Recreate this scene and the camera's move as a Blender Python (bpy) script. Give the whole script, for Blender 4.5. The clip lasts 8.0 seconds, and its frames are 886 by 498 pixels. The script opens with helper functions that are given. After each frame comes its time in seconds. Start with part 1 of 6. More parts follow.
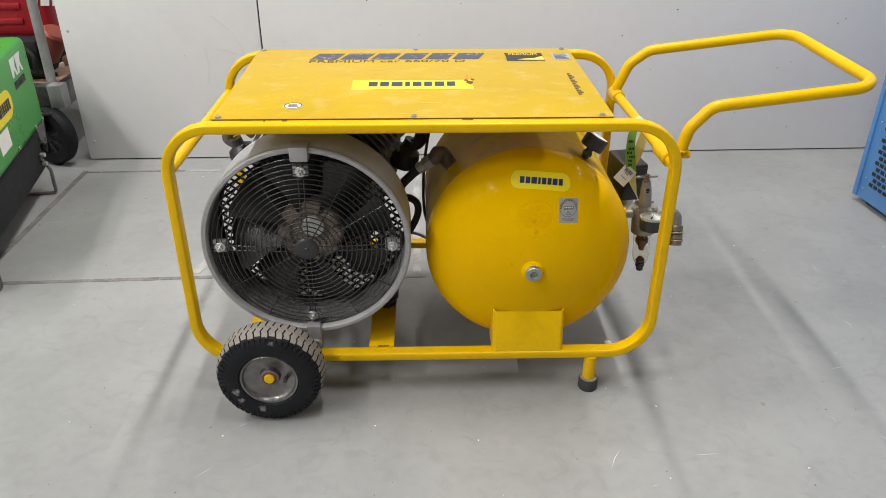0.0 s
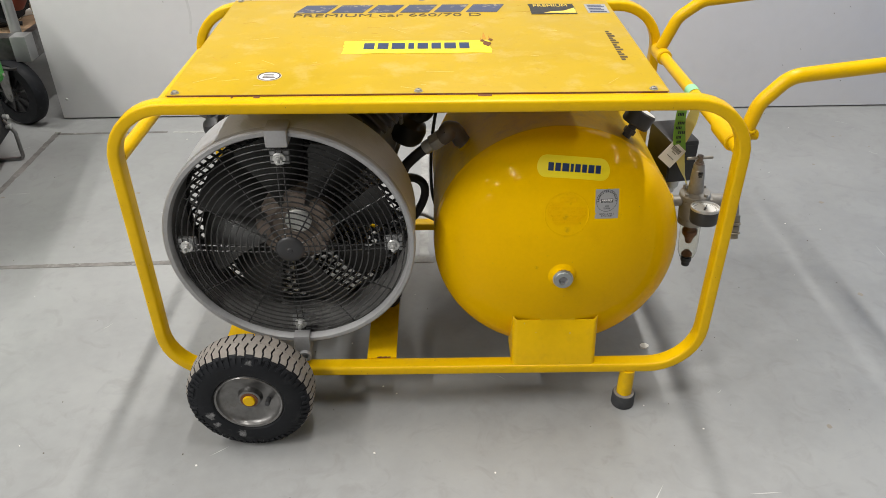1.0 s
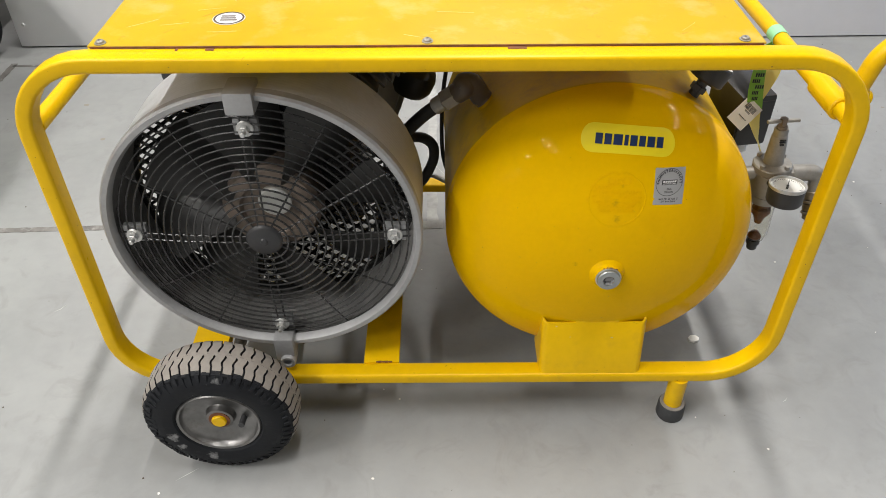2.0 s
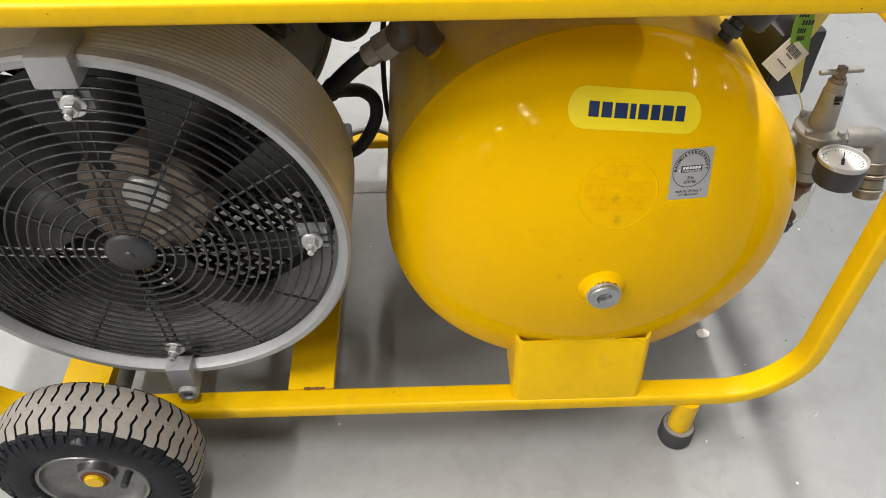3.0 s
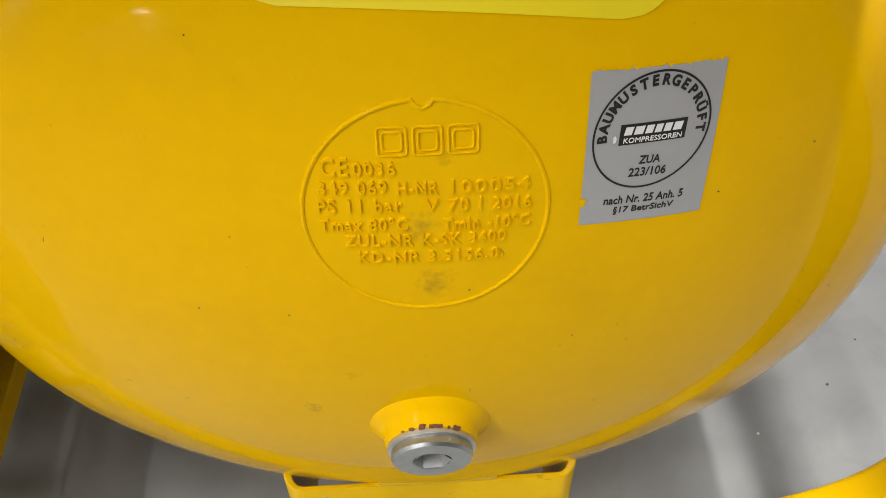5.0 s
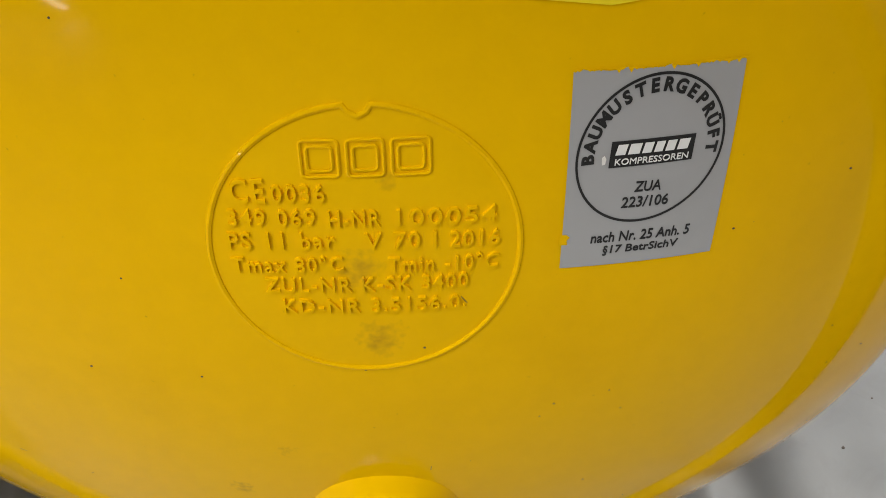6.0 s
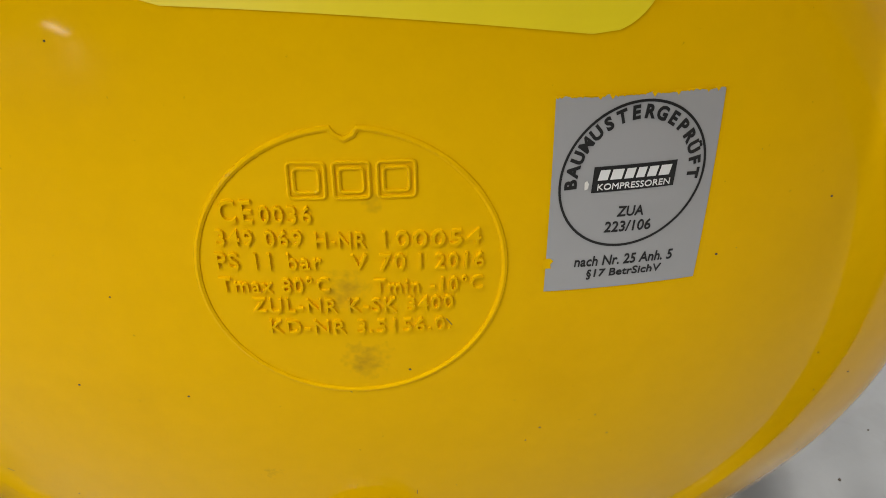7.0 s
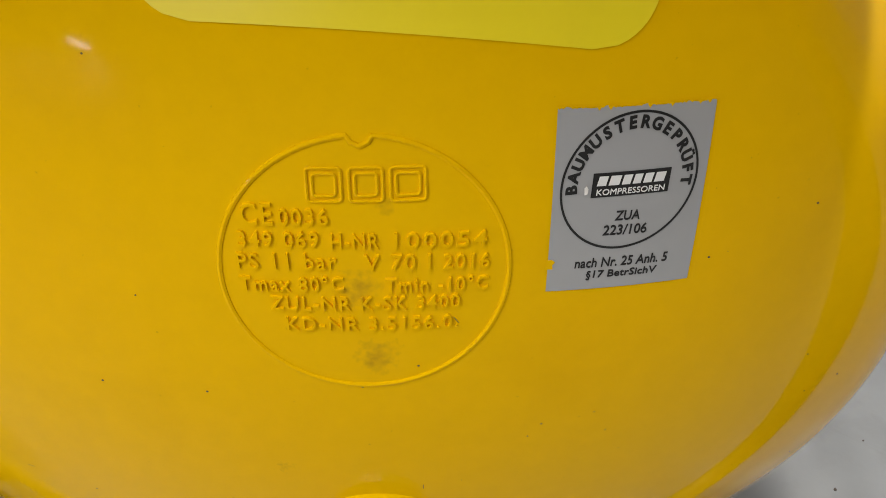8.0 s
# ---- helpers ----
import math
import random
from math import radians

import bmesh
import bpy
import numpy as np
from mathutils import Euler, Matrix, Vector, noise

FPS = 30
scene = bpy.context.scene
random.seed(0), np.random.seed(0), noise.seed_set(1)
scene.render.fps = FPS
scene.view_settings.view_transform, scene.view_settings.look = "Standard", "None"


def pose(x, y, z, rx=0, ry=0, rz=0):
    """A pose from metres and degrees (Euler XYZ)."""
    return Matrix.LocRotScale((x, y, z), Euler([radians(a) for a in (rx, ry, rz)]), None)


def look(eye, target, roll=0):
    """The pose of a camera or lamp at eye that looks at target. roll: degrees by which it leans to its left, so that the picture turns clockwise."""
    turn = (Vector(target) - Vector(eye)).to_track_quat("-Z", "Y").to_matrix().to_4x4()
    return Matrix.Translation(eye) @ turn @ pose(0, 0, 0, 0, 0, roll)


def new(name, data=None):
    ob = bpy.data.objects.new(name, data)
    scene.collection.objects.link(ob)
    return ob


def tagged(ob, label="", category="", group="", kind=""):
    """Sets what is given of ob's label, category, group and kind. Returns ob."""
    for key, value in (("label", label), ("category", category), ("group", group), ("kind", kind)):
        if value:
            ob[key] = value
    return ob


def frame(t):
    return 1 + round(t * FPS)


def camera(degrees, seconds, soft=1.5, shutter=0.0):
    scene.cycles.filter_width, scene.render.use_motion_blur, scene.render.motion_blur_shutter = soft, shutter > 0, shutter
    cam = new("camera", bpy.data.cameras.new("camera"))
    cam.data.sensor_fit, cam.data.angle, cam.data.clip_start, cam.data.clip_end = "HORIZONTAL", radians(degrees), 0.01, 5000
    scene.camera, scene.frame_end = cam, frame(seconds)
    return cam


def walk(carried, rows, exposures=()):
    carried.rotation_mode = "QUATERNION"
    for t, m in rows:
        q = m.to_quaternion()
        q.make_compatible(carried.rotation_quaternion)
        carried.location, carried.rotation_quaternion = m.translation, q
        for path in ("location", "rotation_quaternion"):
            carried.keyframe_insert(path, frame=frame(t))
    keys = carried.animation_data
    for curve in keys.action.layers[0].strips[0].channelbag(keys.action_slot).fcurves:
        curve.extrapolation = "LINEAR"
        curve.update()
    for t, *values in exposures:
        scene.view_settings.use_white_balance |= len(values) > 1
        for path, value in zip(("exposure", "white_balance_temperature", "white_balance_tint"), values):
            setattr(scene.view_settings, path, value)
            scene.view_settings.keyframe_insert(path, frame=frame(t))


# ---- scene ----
cam = camera(60.0, 8.0, 0.9)
PATH = [
    (0, (0.0197, -1.4135, 1.1601), (0.0675, 0.3349, 0.1902), 0.13),
    (0.5, (0.0066, -1.2880, 1.1354), (0.0494, 0.4255, 0.1049), -0.16),
    (1, (0.0270, -1.1143, 1.1178), (0.0450, 0.5522, 0.0121), -0.29),
    (1.5, (0.0288, -0.9809, 1.0877), (0.0331, 0.6267, -0.1023), -0.32),
    (1.7, (0.0175, -0.9122, 1.0727), (0.0187, 0.6668, -0.1548), -0.31),
    (2.8, (0.0419, -0.5840, 0.9560), (0.0648, 0.8294, -0.4588), -0.37),
    (3, (0.0664, -0.5222, 0.9334), (0.1131, 0.8541, -0.5170), 0.03),
    (3.5, (0.1397, -0.3807, 0.8597), (0.1819, 0.9173, -0.6613), -0.50),
    (4, (0.1706, -0.2555, 0.7533), (0.2122, 0.9694, -0.8273), -0.74),
    (4.5, (0.2140, -0.1815, 0.6723), (0.2736, 1.0002, -0.9401), -0.62),
    (5, (0.2503, -0.1328, 0.6200), (0.3142, 1.0567, -0.9865), -0.31),
    (5.2, (0.2532, -0.1194, 0.6020), (0.3283, 1.0894, -0.9896), 0.13),
    (6.5, (0.2696, -0.1027, 0.5791), (0.3385, 1.2112, -0.9272), 0.65),
    (7, (0.2689, -0.1067, 0.5813), (0.3418, 1.2327, -0.9022), 0.89),
    (7.5, (0.2661, -0.1126, 0.5873), (0.3430, 1.2486, -0.8761), 1.14),
    (8, (0.2659, -0.1172, 0.5873), (0.3434, 1.2524, -0.8681), 1.20),
]
EXPOSURES = [(0, -0.33), (1.0, -0.33), (1.7, -0.23), (2.8, 0.05), (3.5, 0.26), (4.5, 0.06), (5.2, -0.10), (6.5, -0.25), (8, -0.25)]
walk(cam, [(t, look(eye, target, roll)) for t, eye, target, roll in PATH], EXPOSURES)

# ---- world, lamps, exposure ----
world = bpy.data.worlds.new("world")
scene.world = world
world.use_nodes = True
world.node_tree.nodes["Background"].inputs[0].default_value = (0.9, 0.95, 1.0, 1)
world.node_tree.nodes["Background"].inputs[1].default_value = 0.05

CEILING = 5.0


def ceiling_lamp(x, y, power, along=0.0, long=0.13, wide=1.25):
    data = bpy.data.lights.new("ceiling_lamp_light", "AREA")
    data.shape, data.size, data.size_y, data.energy = "RECTANGLE", long, wide, power
    data.color = (1.0, 0.975, 0.935)
    ob = new("ceiling_lamp_light", data)
    ob.matrix_world = pose(x, y, CEILING - 0.10, 0, 0, along)
    return ob


# rows of tubes that run along y
# the tube at (-3.1, 0.6) is added to brighten the left side and wall
LAMPS = [(0.45, -0.7), (0.45, 0.8), (0.45, 2.3), (0.45, 3.8), (-3.1, -2.0), (-3.1, -4.2), (-3.0, -7.2), (-3.1, 0.6), (-6.4, -1.7), (-5.9, -5.8), (-11.9, -3.1), (-11.1, -11.9), (5.0, 3.3), (5.0, 1.0), (5.0, -0.6), (8.6, 1.4), (8.6, 3.9), (8.6, 5.9)]
POWER = [86, 116, 58, 50, 184, 128, 90, 138, 110, 100, 150, 150, 54, 54, 48, 44, 44, 40]
for (lx, ly), lp in zip(LAMPS, POWER):
    ceiling_lamp(lx, ly, lp)


# ---- materials ----
def nodes_of(name):
    m = bpy.data.materials.new(name)
    m.use_nodes = True
    return m, m.node_tree.nodes, m.node_tree.links, m.node_tree.nodes["Principled BSDF"]


def material(name, colour, rough=0.5, metal=0.0, spread=0.12, grain=60.0, stain=4.0, bump=0.1, dirt=None, dirt_amount=0.0, stretch=(1, 1, 1), bump_distance=0.002, gleam=0.5, smudges=(), smudge_colour=(0.16, 0.09, 0.02), smudge_grain=700, smudge_amount=0.75, dirt2=None, dirt2_amount=0.0, dirt2_scale=6.0, dirt_from=0.56, dirt2_from=0.60):
    """Base colour with variation at two scales, patches of dirt, uneven gloss and a fine relief."""
    m, n, l, b = nodes_of(name)
    co = n.new("ShaderNodeTexCoord")
    mp = n.new("ShaderNodeMapping")
    mp.inputs["Scale"].default_value = stretch
    l.new(co.outputs["Object"], mp.inputs["Vector"])
    fine, wide = n.new("ShaderNodeTexNoise"), n.new("ShaderNodeTexNoise")
    fine.inputs["Scale"].default_value, fine.inputs["Detail"].default_value = grain, 6
    wide.inputs["Scale"].default_value, wide.inputs["Detail"].default_value = stain, 5
    for t in (fine, wide):
        l.new(mp.outputs[0], t.inputs["Vector"])
    mix = n.new("ShaderNodeMath")
    mix.operation = "MULTIPLY_ADD"
    l.new(fine.outputs[0], mix.inputs[0])
    mix.inputs[1].default_value = 0.5
    l.new(wide.outputs[0], mix.inputs[2])
    ramp = n.new("ShaderNodeValToRGB")
    lo = [c * (1 - spread) for c in colour]
    hi = [min(1, c * (1 + spread)) for c in colour]
    ramp.color_ramp.elements[0].position, ramp.color_ramp.elements[1].position = 0.5, 1.0
    ramp.color_ramp.elements[0].color, ramp.color_ramp.elements[1].color = (*lo, 1), (*hi, 1)
    l.new(mix.outputs[0], ramp.inputs[0])
    out = ramp.outputs[0]
    if dirt:
        spot = n.new("ShaderNodeTexNoise")
        spot.inputs["Scale"].default_value, spot.inputs["Detail"].default_value, spot.inputs["Roughness"].default_value = stain * 2.3, 9, 0.65
        l.new(mp.outputs[0], spot.inputs["Vector"])
        cut = n.new("ShaderNodeValToRGB")
        cut.color_ramp.elements[0].position, cut.color_ramp.elements[1].position = dirt_from, dirt_from + 0.16
        l.new(spot.outputs[0], cut.inputs[0])
        much = n.new("ShaderNodeMath")
        much.operation = "MULTIPLY"
        much.inputs[1].default_value = dirt_amount
        l.new(cut.outputs[0], much.inputs[0])
        over = n.new("ShaderNodeMix")
        over.data_type = "RGBA"
        l.new(much.outputs[0], over.inputs["Factor"])
        l.new(out, over.inputs["A"])
        over.inputs["B"].default_value = (*dirt, 1)
        out = over.outputs["Result"]
    if dirt2:
        spot2 = n.new("ShaderNodeTexNoise")
        spot2.inputs["Scale"].default_value, spot2.inputs["Detail"].default_value, spot2.inputs["Roughness"].default_value, spot2.inputs["Distortion"].default_value = stain * dirt2_scale, 7, 0.6, 1.5
        l.new(mp.outputs[0], spot2.inputs["Vector"])
        cut3 = n.new("ShaderNodeMapRange")
        cut3.inputs["From Min"].default_value, cut3.inputs["From Max"].default_value, cut3.inputs["To Max"].default_value = dirt2_from, dirt2_from + 0.16, dirt2_amount
        l.new(spot2.outputs[0], cut3.inputs["Value"])
        over3 = n.new("ShaderNodeMix")
        over3.data_type = "RGBA"
        l.new(cut3.outputs[0], over3.inputs["Factor"])
        l.new(out, over3.inputs["A"])
        over3.inputs["B"].default_value = (*dirt2, 1)
        out = over3.outputs["Result"]
    for (sx, sy, sz), sr in smudges:
        far = n.new("ShaderNodeVectorMath")
        far.operation = "DISTANCE"
        l.new(co.outputs["Object"], far.inputs[0])
        far.inputs[1].default_value = (sx, sy, sz)
        near = n.new("ShaderNodeMapRange")
        near.inputs["From Min"].default_value, near.inputs["From Max"].default_value = sr, 0
        near.inputs["To Max"].default_value = 0.62
        l.new(far.outputs["Value"], near.inputs["Value"])
        rag = n.new("ShaderNodeTexNoise")
        rag.inputs["Scale"].default_value, rag.inputs["Detail"].default_value = smudge_grain, 8
        l.new(co.outputs["Object"], rag.inputs["Vector"])
        total = n.new("ShaderNodeMath")
        total.operation = "ADD"
        l.new(near.outputs[0], total.inputs[0])
        l.new(rag.outputs[0], total.inputs[1])
        cut2 = n.new("ShaderNodeMapRange")
        cut2.inputs["From Min"].default_value, cut2.inputs["From Max"].default_value, cut2.inputs["To Max"].default_value = 0.72, 1.15, smudge_amount
        l.new(total.outputs[0], cut2.inputs["Value"])
        over2 = n.new("ShaderNodeMix")
        over2.data_type = "RGBA"
        l.new(cut2.outputs[0], over2.inputs["Factor"])
        l.new(out, over2.inputs["A"])
        over2.inputs["B"].default_value = (*smudge_colour, 1)
        out = over2.outputs["Result"]
    l.new(out, b.inputs["Base Color"])
    gloss = n.new("ShaderNodeMapRange")
    gloss.inputs["From Min"].default_value, gloss.inputs["From Max"].default_value = 0.4, 1.1
    gloss.inputs["To Min"].default_value, gloss.inputs["To Max"].default_value = max(0.02, rough * 0.8), min(1, rough * 1.25)
    l.new(mix.outputs[0], gloss.inputs["Value"])
    l.new(gloss.outputs[0], b.inputs["Roughness"])
    b.inputs["Metallic"].default_value = metal
    b.inputs["Specular IOR Level"].default_value = gleam
    if bump:
        bp = n.new("ShaderNodeBump")
        bp.inputs["Strength"].default_value, bp.inputs["Distance"].default_value = bump, bump_distance
        l.new(mix.outputs[0], bp.inputs["Height"])
        l.new(bp.outputs[0], b.inputs["Normal"])
    return m


SCUFFS = (((-0.390, -0.106, 0.087), 0.016), ((-0.381, -0.106, 0.064), 0.012), ((-0.338, -0.106, 0.040), 0.014), ((-0.302, -0.106, 0.212), 0.010))
YEL = (0.74, 0.450, 0.001)
M = {
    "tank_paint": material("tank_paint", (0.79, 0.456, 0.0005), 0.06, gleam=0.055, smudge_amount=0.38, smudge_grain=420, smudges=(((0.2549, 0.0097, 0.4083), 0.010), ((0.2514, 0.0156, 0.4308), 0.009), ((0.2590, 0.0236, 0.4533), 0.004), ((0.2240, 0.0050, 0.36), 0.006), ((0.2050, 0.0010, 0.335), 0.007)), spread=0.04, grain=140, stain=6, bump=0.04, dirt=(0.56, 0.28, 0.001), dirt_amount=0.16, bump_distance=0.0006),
    # Browner tank_paint: dust plus the shade under the top plate put into the colour.
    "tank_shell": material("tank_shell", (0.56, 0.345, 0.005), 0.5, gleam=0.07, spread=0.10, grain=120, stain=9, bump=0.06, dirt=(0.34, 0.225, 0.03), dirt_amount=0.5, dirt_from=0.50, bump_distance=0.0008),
    "frame_paint": material("frame_paint", YEL, 0.32, gleam=0.22, spread=0.07, grain=90, stain=9, bump=0.12, dirt=(0.42, 0.24, 0.03), dirt_amount=0.25, dirt2=(0.10, 0.055, 0.02), dirt2_amount=0.9, dirt2_scale=9.0, dirt2_from=0.68, bump_distance=0.001),
    "plate_paint": material("plate_paint", (0.50, 0.328, 0.006), 0.42, gleam=0.35, spread=0.06, grain=40, stain=8, bump=0.10, dirt=(0.58, 0.43, 0.14), dirt_amount=0.45, dirt_from=0.52, dirt2=(0.31, 0.18, 0.02), dirt2_amount=0.34, bump_distance=0.001),
    "plate_scratch": material("plate_scratch", (0.74, 0.58, 0.28), 0.6, spread=0.15, grain=90, stain=20),
    "plate_smear": material("plate_smear", (0.50, 0.27, 0.03), 0.6, spread=0.2, grain=90, stain=20),
    "wall_scuff": material("wall_scuff", (0.70, 0.69, 0.70), 0.6, spread=0.05, grain=25, stain=3),
    "amber_brown": material("amber_brown", (0.20, 0.075, 0.022), 0.4, spread=0.3, grain=120, stain=40, bump=0.1, dirt=(0.06, 0.03, 0.015), dirt_amount=0.4),
    "rust_stain": material("rust_stain", (0.50, 0.24, 0.03), 0.7, spread=0.25, grain=200, stain=60),
    "rust": material("rust", (0.16, 0.06, 0.025), 0.85, spread=0.4, grain=300, stain=60, bump=0.5),
    "floor_paint": material("floor_paint", (0.272, 0.276, 0.275), 0.36, spread=0.10, grain=35, stain=1.6, bump=0.08, dirt=(0.322, 0.327, 0.323), dirt_amount=0.6, dirt_from=0.47, dirt2=(0.218, 0.216, 0.210), dirt2_amount=0.4, dirt2_from=0.54, dirt2_scale=9.0, bump_distance=0.002),
    "wall_white": material("wall_white", (0.77, 0.757, 0.77), 0.45, spread=0.03, grain=25, stain=0.8, bump=0.04, dirt=(0.5, 0.5, 0.5), dirt_amount=0.18),
    "hall_wall": material("hall_wall", (0.78, 0.78, 0.77), 0.7, spread=0.05, grain=8, stain=0.5),
    "hall_ceiling": material("hall_ceiling", (0.22, 0.22, 0.23), 0.7, spread=0.15, grain=8, stain=0.5),
    "floor_stain": material("floor_stain", (0.27, 0.24, 0.20), 0.5, spread=0.1, grain=90, stain=20),
    "floor_scuff": material("floor_scuff", (0.52, 0.52, 0.51), 0.6, spread=0.1, grain=90, stain=20),
    "hall_dark": material("hall_dark", (0.05, 0.05, 0.055), 0.8, spread=0.2, grain=8, stain=0.5),
    "tape_dark": material("tape_dark", (0.17, 0.16, 0.15), 0.7, spread=0.45, grain=70, stain=14, bump=0.3, dirt=(0.40, 0.40, 0.38), dirt_amount=0.7),
    "tape_pale": material("tape_pale", (0.34, 0.34, 0.33), 0.7, spread=0.3, grain=70, stain=14, bump=0.3, dirt=(0.44, 0.44, 0.43), dirt_amount=0.8),
    "shroud": material("shroud", (0.53, 0.545, 0.57), 0.5, metal=0.05, spread=0.1, grain=80, stain=7, bump=0.15, dirt=(0.24, 0.21, 0.17), dirt_amount=0.3),
    "pale_cover": material("pale_cover", (0.52, 0.50, 0.47), 0.5, spread=0.1, grain=60, stain=9, bump=0.1, dirt=(0.33, 0.30, 0.26), dirt_amount=0.4),
    "cast_alu": material("cast_alu", (0.36, 0.36, 0.365), 0.5, metal=0.3, spread=0.12, grain=160, stain=20, bump=0.25, dirt=(0.3, 0.29, 0.27), dirt_amount=0.3),
    "zinc": material("zinc", (0.58, 0.58, 0.57), 0.40, metal=0.75, spread=0.15, grain=120, stain=30, bump=0.1, dirt=(0.4, 0.39, 0.36), dirt_amount=0.3),
    "plug_steel": material("plug_steel", (0.40, 0.42, 0.42), 0.34, metal=0.9, spread=0.18, grain=220, stain=60, bump=0.15, dirt=(0.22, 0.21, 0.18), dirt_amount=0.35),
    "rim_steel": material("rim_steel", (0.22, 0.216, 0.212), 0.36, metal=0.9, spread=0.40, grain=60, stain=18, bump=0.15, dirt=(0.15, 0.125, 0.10), dirt_amount=0.6),
    "black_plastic": material("black_plastic", (0.027, 0.027, 0.029), 0.42, spread=0.25, grain=120, stain=14, bump=0.12, dirt=(0.06, 0.055, 0.05), dirt_amount=0.3),
    "base_black": material("base_black", (0.020, 0.021, 0.023), 0.7, gleam=0.2, spread=0.25, grain=60, stain=9, bump=0.1, dirt=(0.05, 0.05, 0.05), dirt_amount=0.3),
    "wire_black": material("wire_black", (0.030, 0.030, 0.030), 0.26, spread=0.2, grain=200, stain=20, bump=0.05),
    "rubber": material("rubber", (0.034, 0.035, 0.037), 0.6, spread=0.3, grain=150, stain=22, bump=0.25, dirt=(0.12, 0.12, 0.12), dirt_amount=0.35),
    "tyre_wall": material("tyre_wall", (0.0095, 0.0105, 0.013), 0.6, gleam=0.22, spread=0.3, grain=150, stain=22, bump=0.25, dirt=(0.045, 0.046, 0.05), dirt_amount=0.35, smudges=SCUFFS, smudge_colour=(0.36, 0.36, 0.36), smudge_grain=160),
    "tread_dusty": material("tread_dusty", (0.24, 0.218, 0.195), 0.85, spread=0.18, grain=150, stain=25, bump=0.3, dirt=(0.2, 0.17, 0.14), dirt_amount=0.4),
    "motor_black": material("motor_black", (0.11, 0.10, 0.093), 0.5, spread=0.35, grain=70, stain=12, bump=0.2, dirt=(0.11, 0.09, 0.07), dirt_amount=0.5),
    "fan_plastic": material("fan_plastic", (0.036, 0.035, 0.034), 0.34, spread=0.3, grain=80, stain=14, bump=0.12, dirt=(0.09, 0.08, 0.07), dirt_amount=0.5),
    "duct_grey": material("duct_grey", (0.18, 0.175, 0.168), 0.55, spread=0.2, grain=120, stain=12, bump=0.15, dirt=(0.16, 0.14, 0.12), dirt_amount=0.4),
    "motor_brown": material("motor_brown", (0.24, 0.19, 0.155), 0.5, metal=0.25, spread=0.35, grain=60, stain=14, bump=0.2, dirt=(0.05, 0.04, 0.035), dirt_amount=0.6),
    "elbow_brown": material("elbow_brown", (0.13, 0.11, 0.095), 0.55, metal=0.2, spread=0.3, grain=60, stain=14, bump=0.2, dirt=(0.22, 0.19, 0.16), dirt_amount=0.4),
    "pale_alu": material("pale_alu", (0.66, 0.66, 0.63), 0.4, metal=0.25, spread=0.12, grain=90, stain=25, bump=0.1),
    "brass": material("brass", (0.30, 0.255, 0.19), 0.45, metal=0.75, spread=0.2, grain=90, stain=30, bump=0.1),
    "nickel": material("nickel", (0.32, 0.305, 0.28), 0.45, metal=0.4, spread=0.15, grain=120, stain=30, bump=0.15, dirt=(0.25, 0.2, 0.14), dirt_amount=0.4),
    "label_yellow": material("label_yellow", (0.88, 0.70, 0.015), 0.35, spread=0.03, grain=80, stain=9, bump=0.02, dirt=(0.7, 0.52, 0.02), dirt_amount=0.15),
    "label_cream": material("label_cream", (0.86, 0.62, 0.10), 0.5, spread=0.06, grain=80, stain=14, bump=0.05),
    "ink_navy": material("ink_navy", (0.012, 0.030, 0.10), 0.4, spread=0.1, grain=100, stain=40, bump=0),
    "ink_worn": material("ink_worn", (0.05, 0.06, 0.11), 0.5, spread=0.2, grain=100, stain=26, bump=0, dirt=(0.62, 0.52, 0.30), dirt_amount=0.75),
    "ink_brown": material("ink_brown", (0.07, 0.045, 0.03), 0.5, spread=0.2, grain=100, stain=40, bump=0),
    "ink_black": material("ink_black", (0.012, 0.012, 0.012), 0.45, spread=0.1, grain=100, stain=40, bump=0),
    "sticker_silver": material("sticker_silver", (0.42, 0.42, 0.425), 0.42, metal=0.25, spread=0.03, grain=200, stain=20, bump=0.02),
    "white_print": material("white_print", (0.75, 0.75, 0.74), 0.5, spread=0.03, grain=80, stain=20, bump=0),
    "paper_white": material("paper_white", (0.78, 0.76, 0.72), 0.7, spread=0.04, grain=80, stain=20, bump=0.05),
    "paper_green": material("paper_green", (0.20, 0.42, 0.045), 0.6, spread=0.06, grain=80, stain=20, bump=0.05),
    "paper_mint": material("paper_mint", (0.30, 0.66, 0.36), 0.6, spread=0.06, grain=80, stain=20, bump=0.05),
    "paper_yellow": material("paper_yellow", (0.80, 0.66, 0.18), 0.6, spread=0.06, grain=80, stain=20, bump=0.05),
    "gauge_white": material("gauge_white", (0.78, 0.78, 0.75), 0.4, spread=0.02, grain=80, stain=20, bump=0),
    "green_paint": material("green_paint", (0.045, 0.30, 0.045), 0.3, spread=0.06, grain=50, stain=6, bump=0.05),
    "blue_paint": material("blue_paint", (0.080, 0.24, 0.54), 0.35, spread=0.06, grain=50, stain=6, bump=0.05),
    "red_plastic": material("red_plastic", (0.33, 0.012, 0.020), 0.35, spread=0.12, grain=40, stain=6, bump=0.05, dirt=(0.2, 0.02, 0.02), dirt_amount=0.4),
    "red_dull": material("red_dull", (0.30, 0.06, 0.035), 0.5, spread=0.15, grain=40, stain=9, bump=0.05),
    "galvanised": material("galvanised", (0.42, 0.43, 0.43), 0.42, metal=0.7, spread=0.15, grain=20, stain=10, bump=0.05),
    "wood": material("wood", (0.30, 0.20, 0.12), 0.7, spread=0.3, grain=18, stain=5, bump=0.25, stretch=(1, 8, 1)),
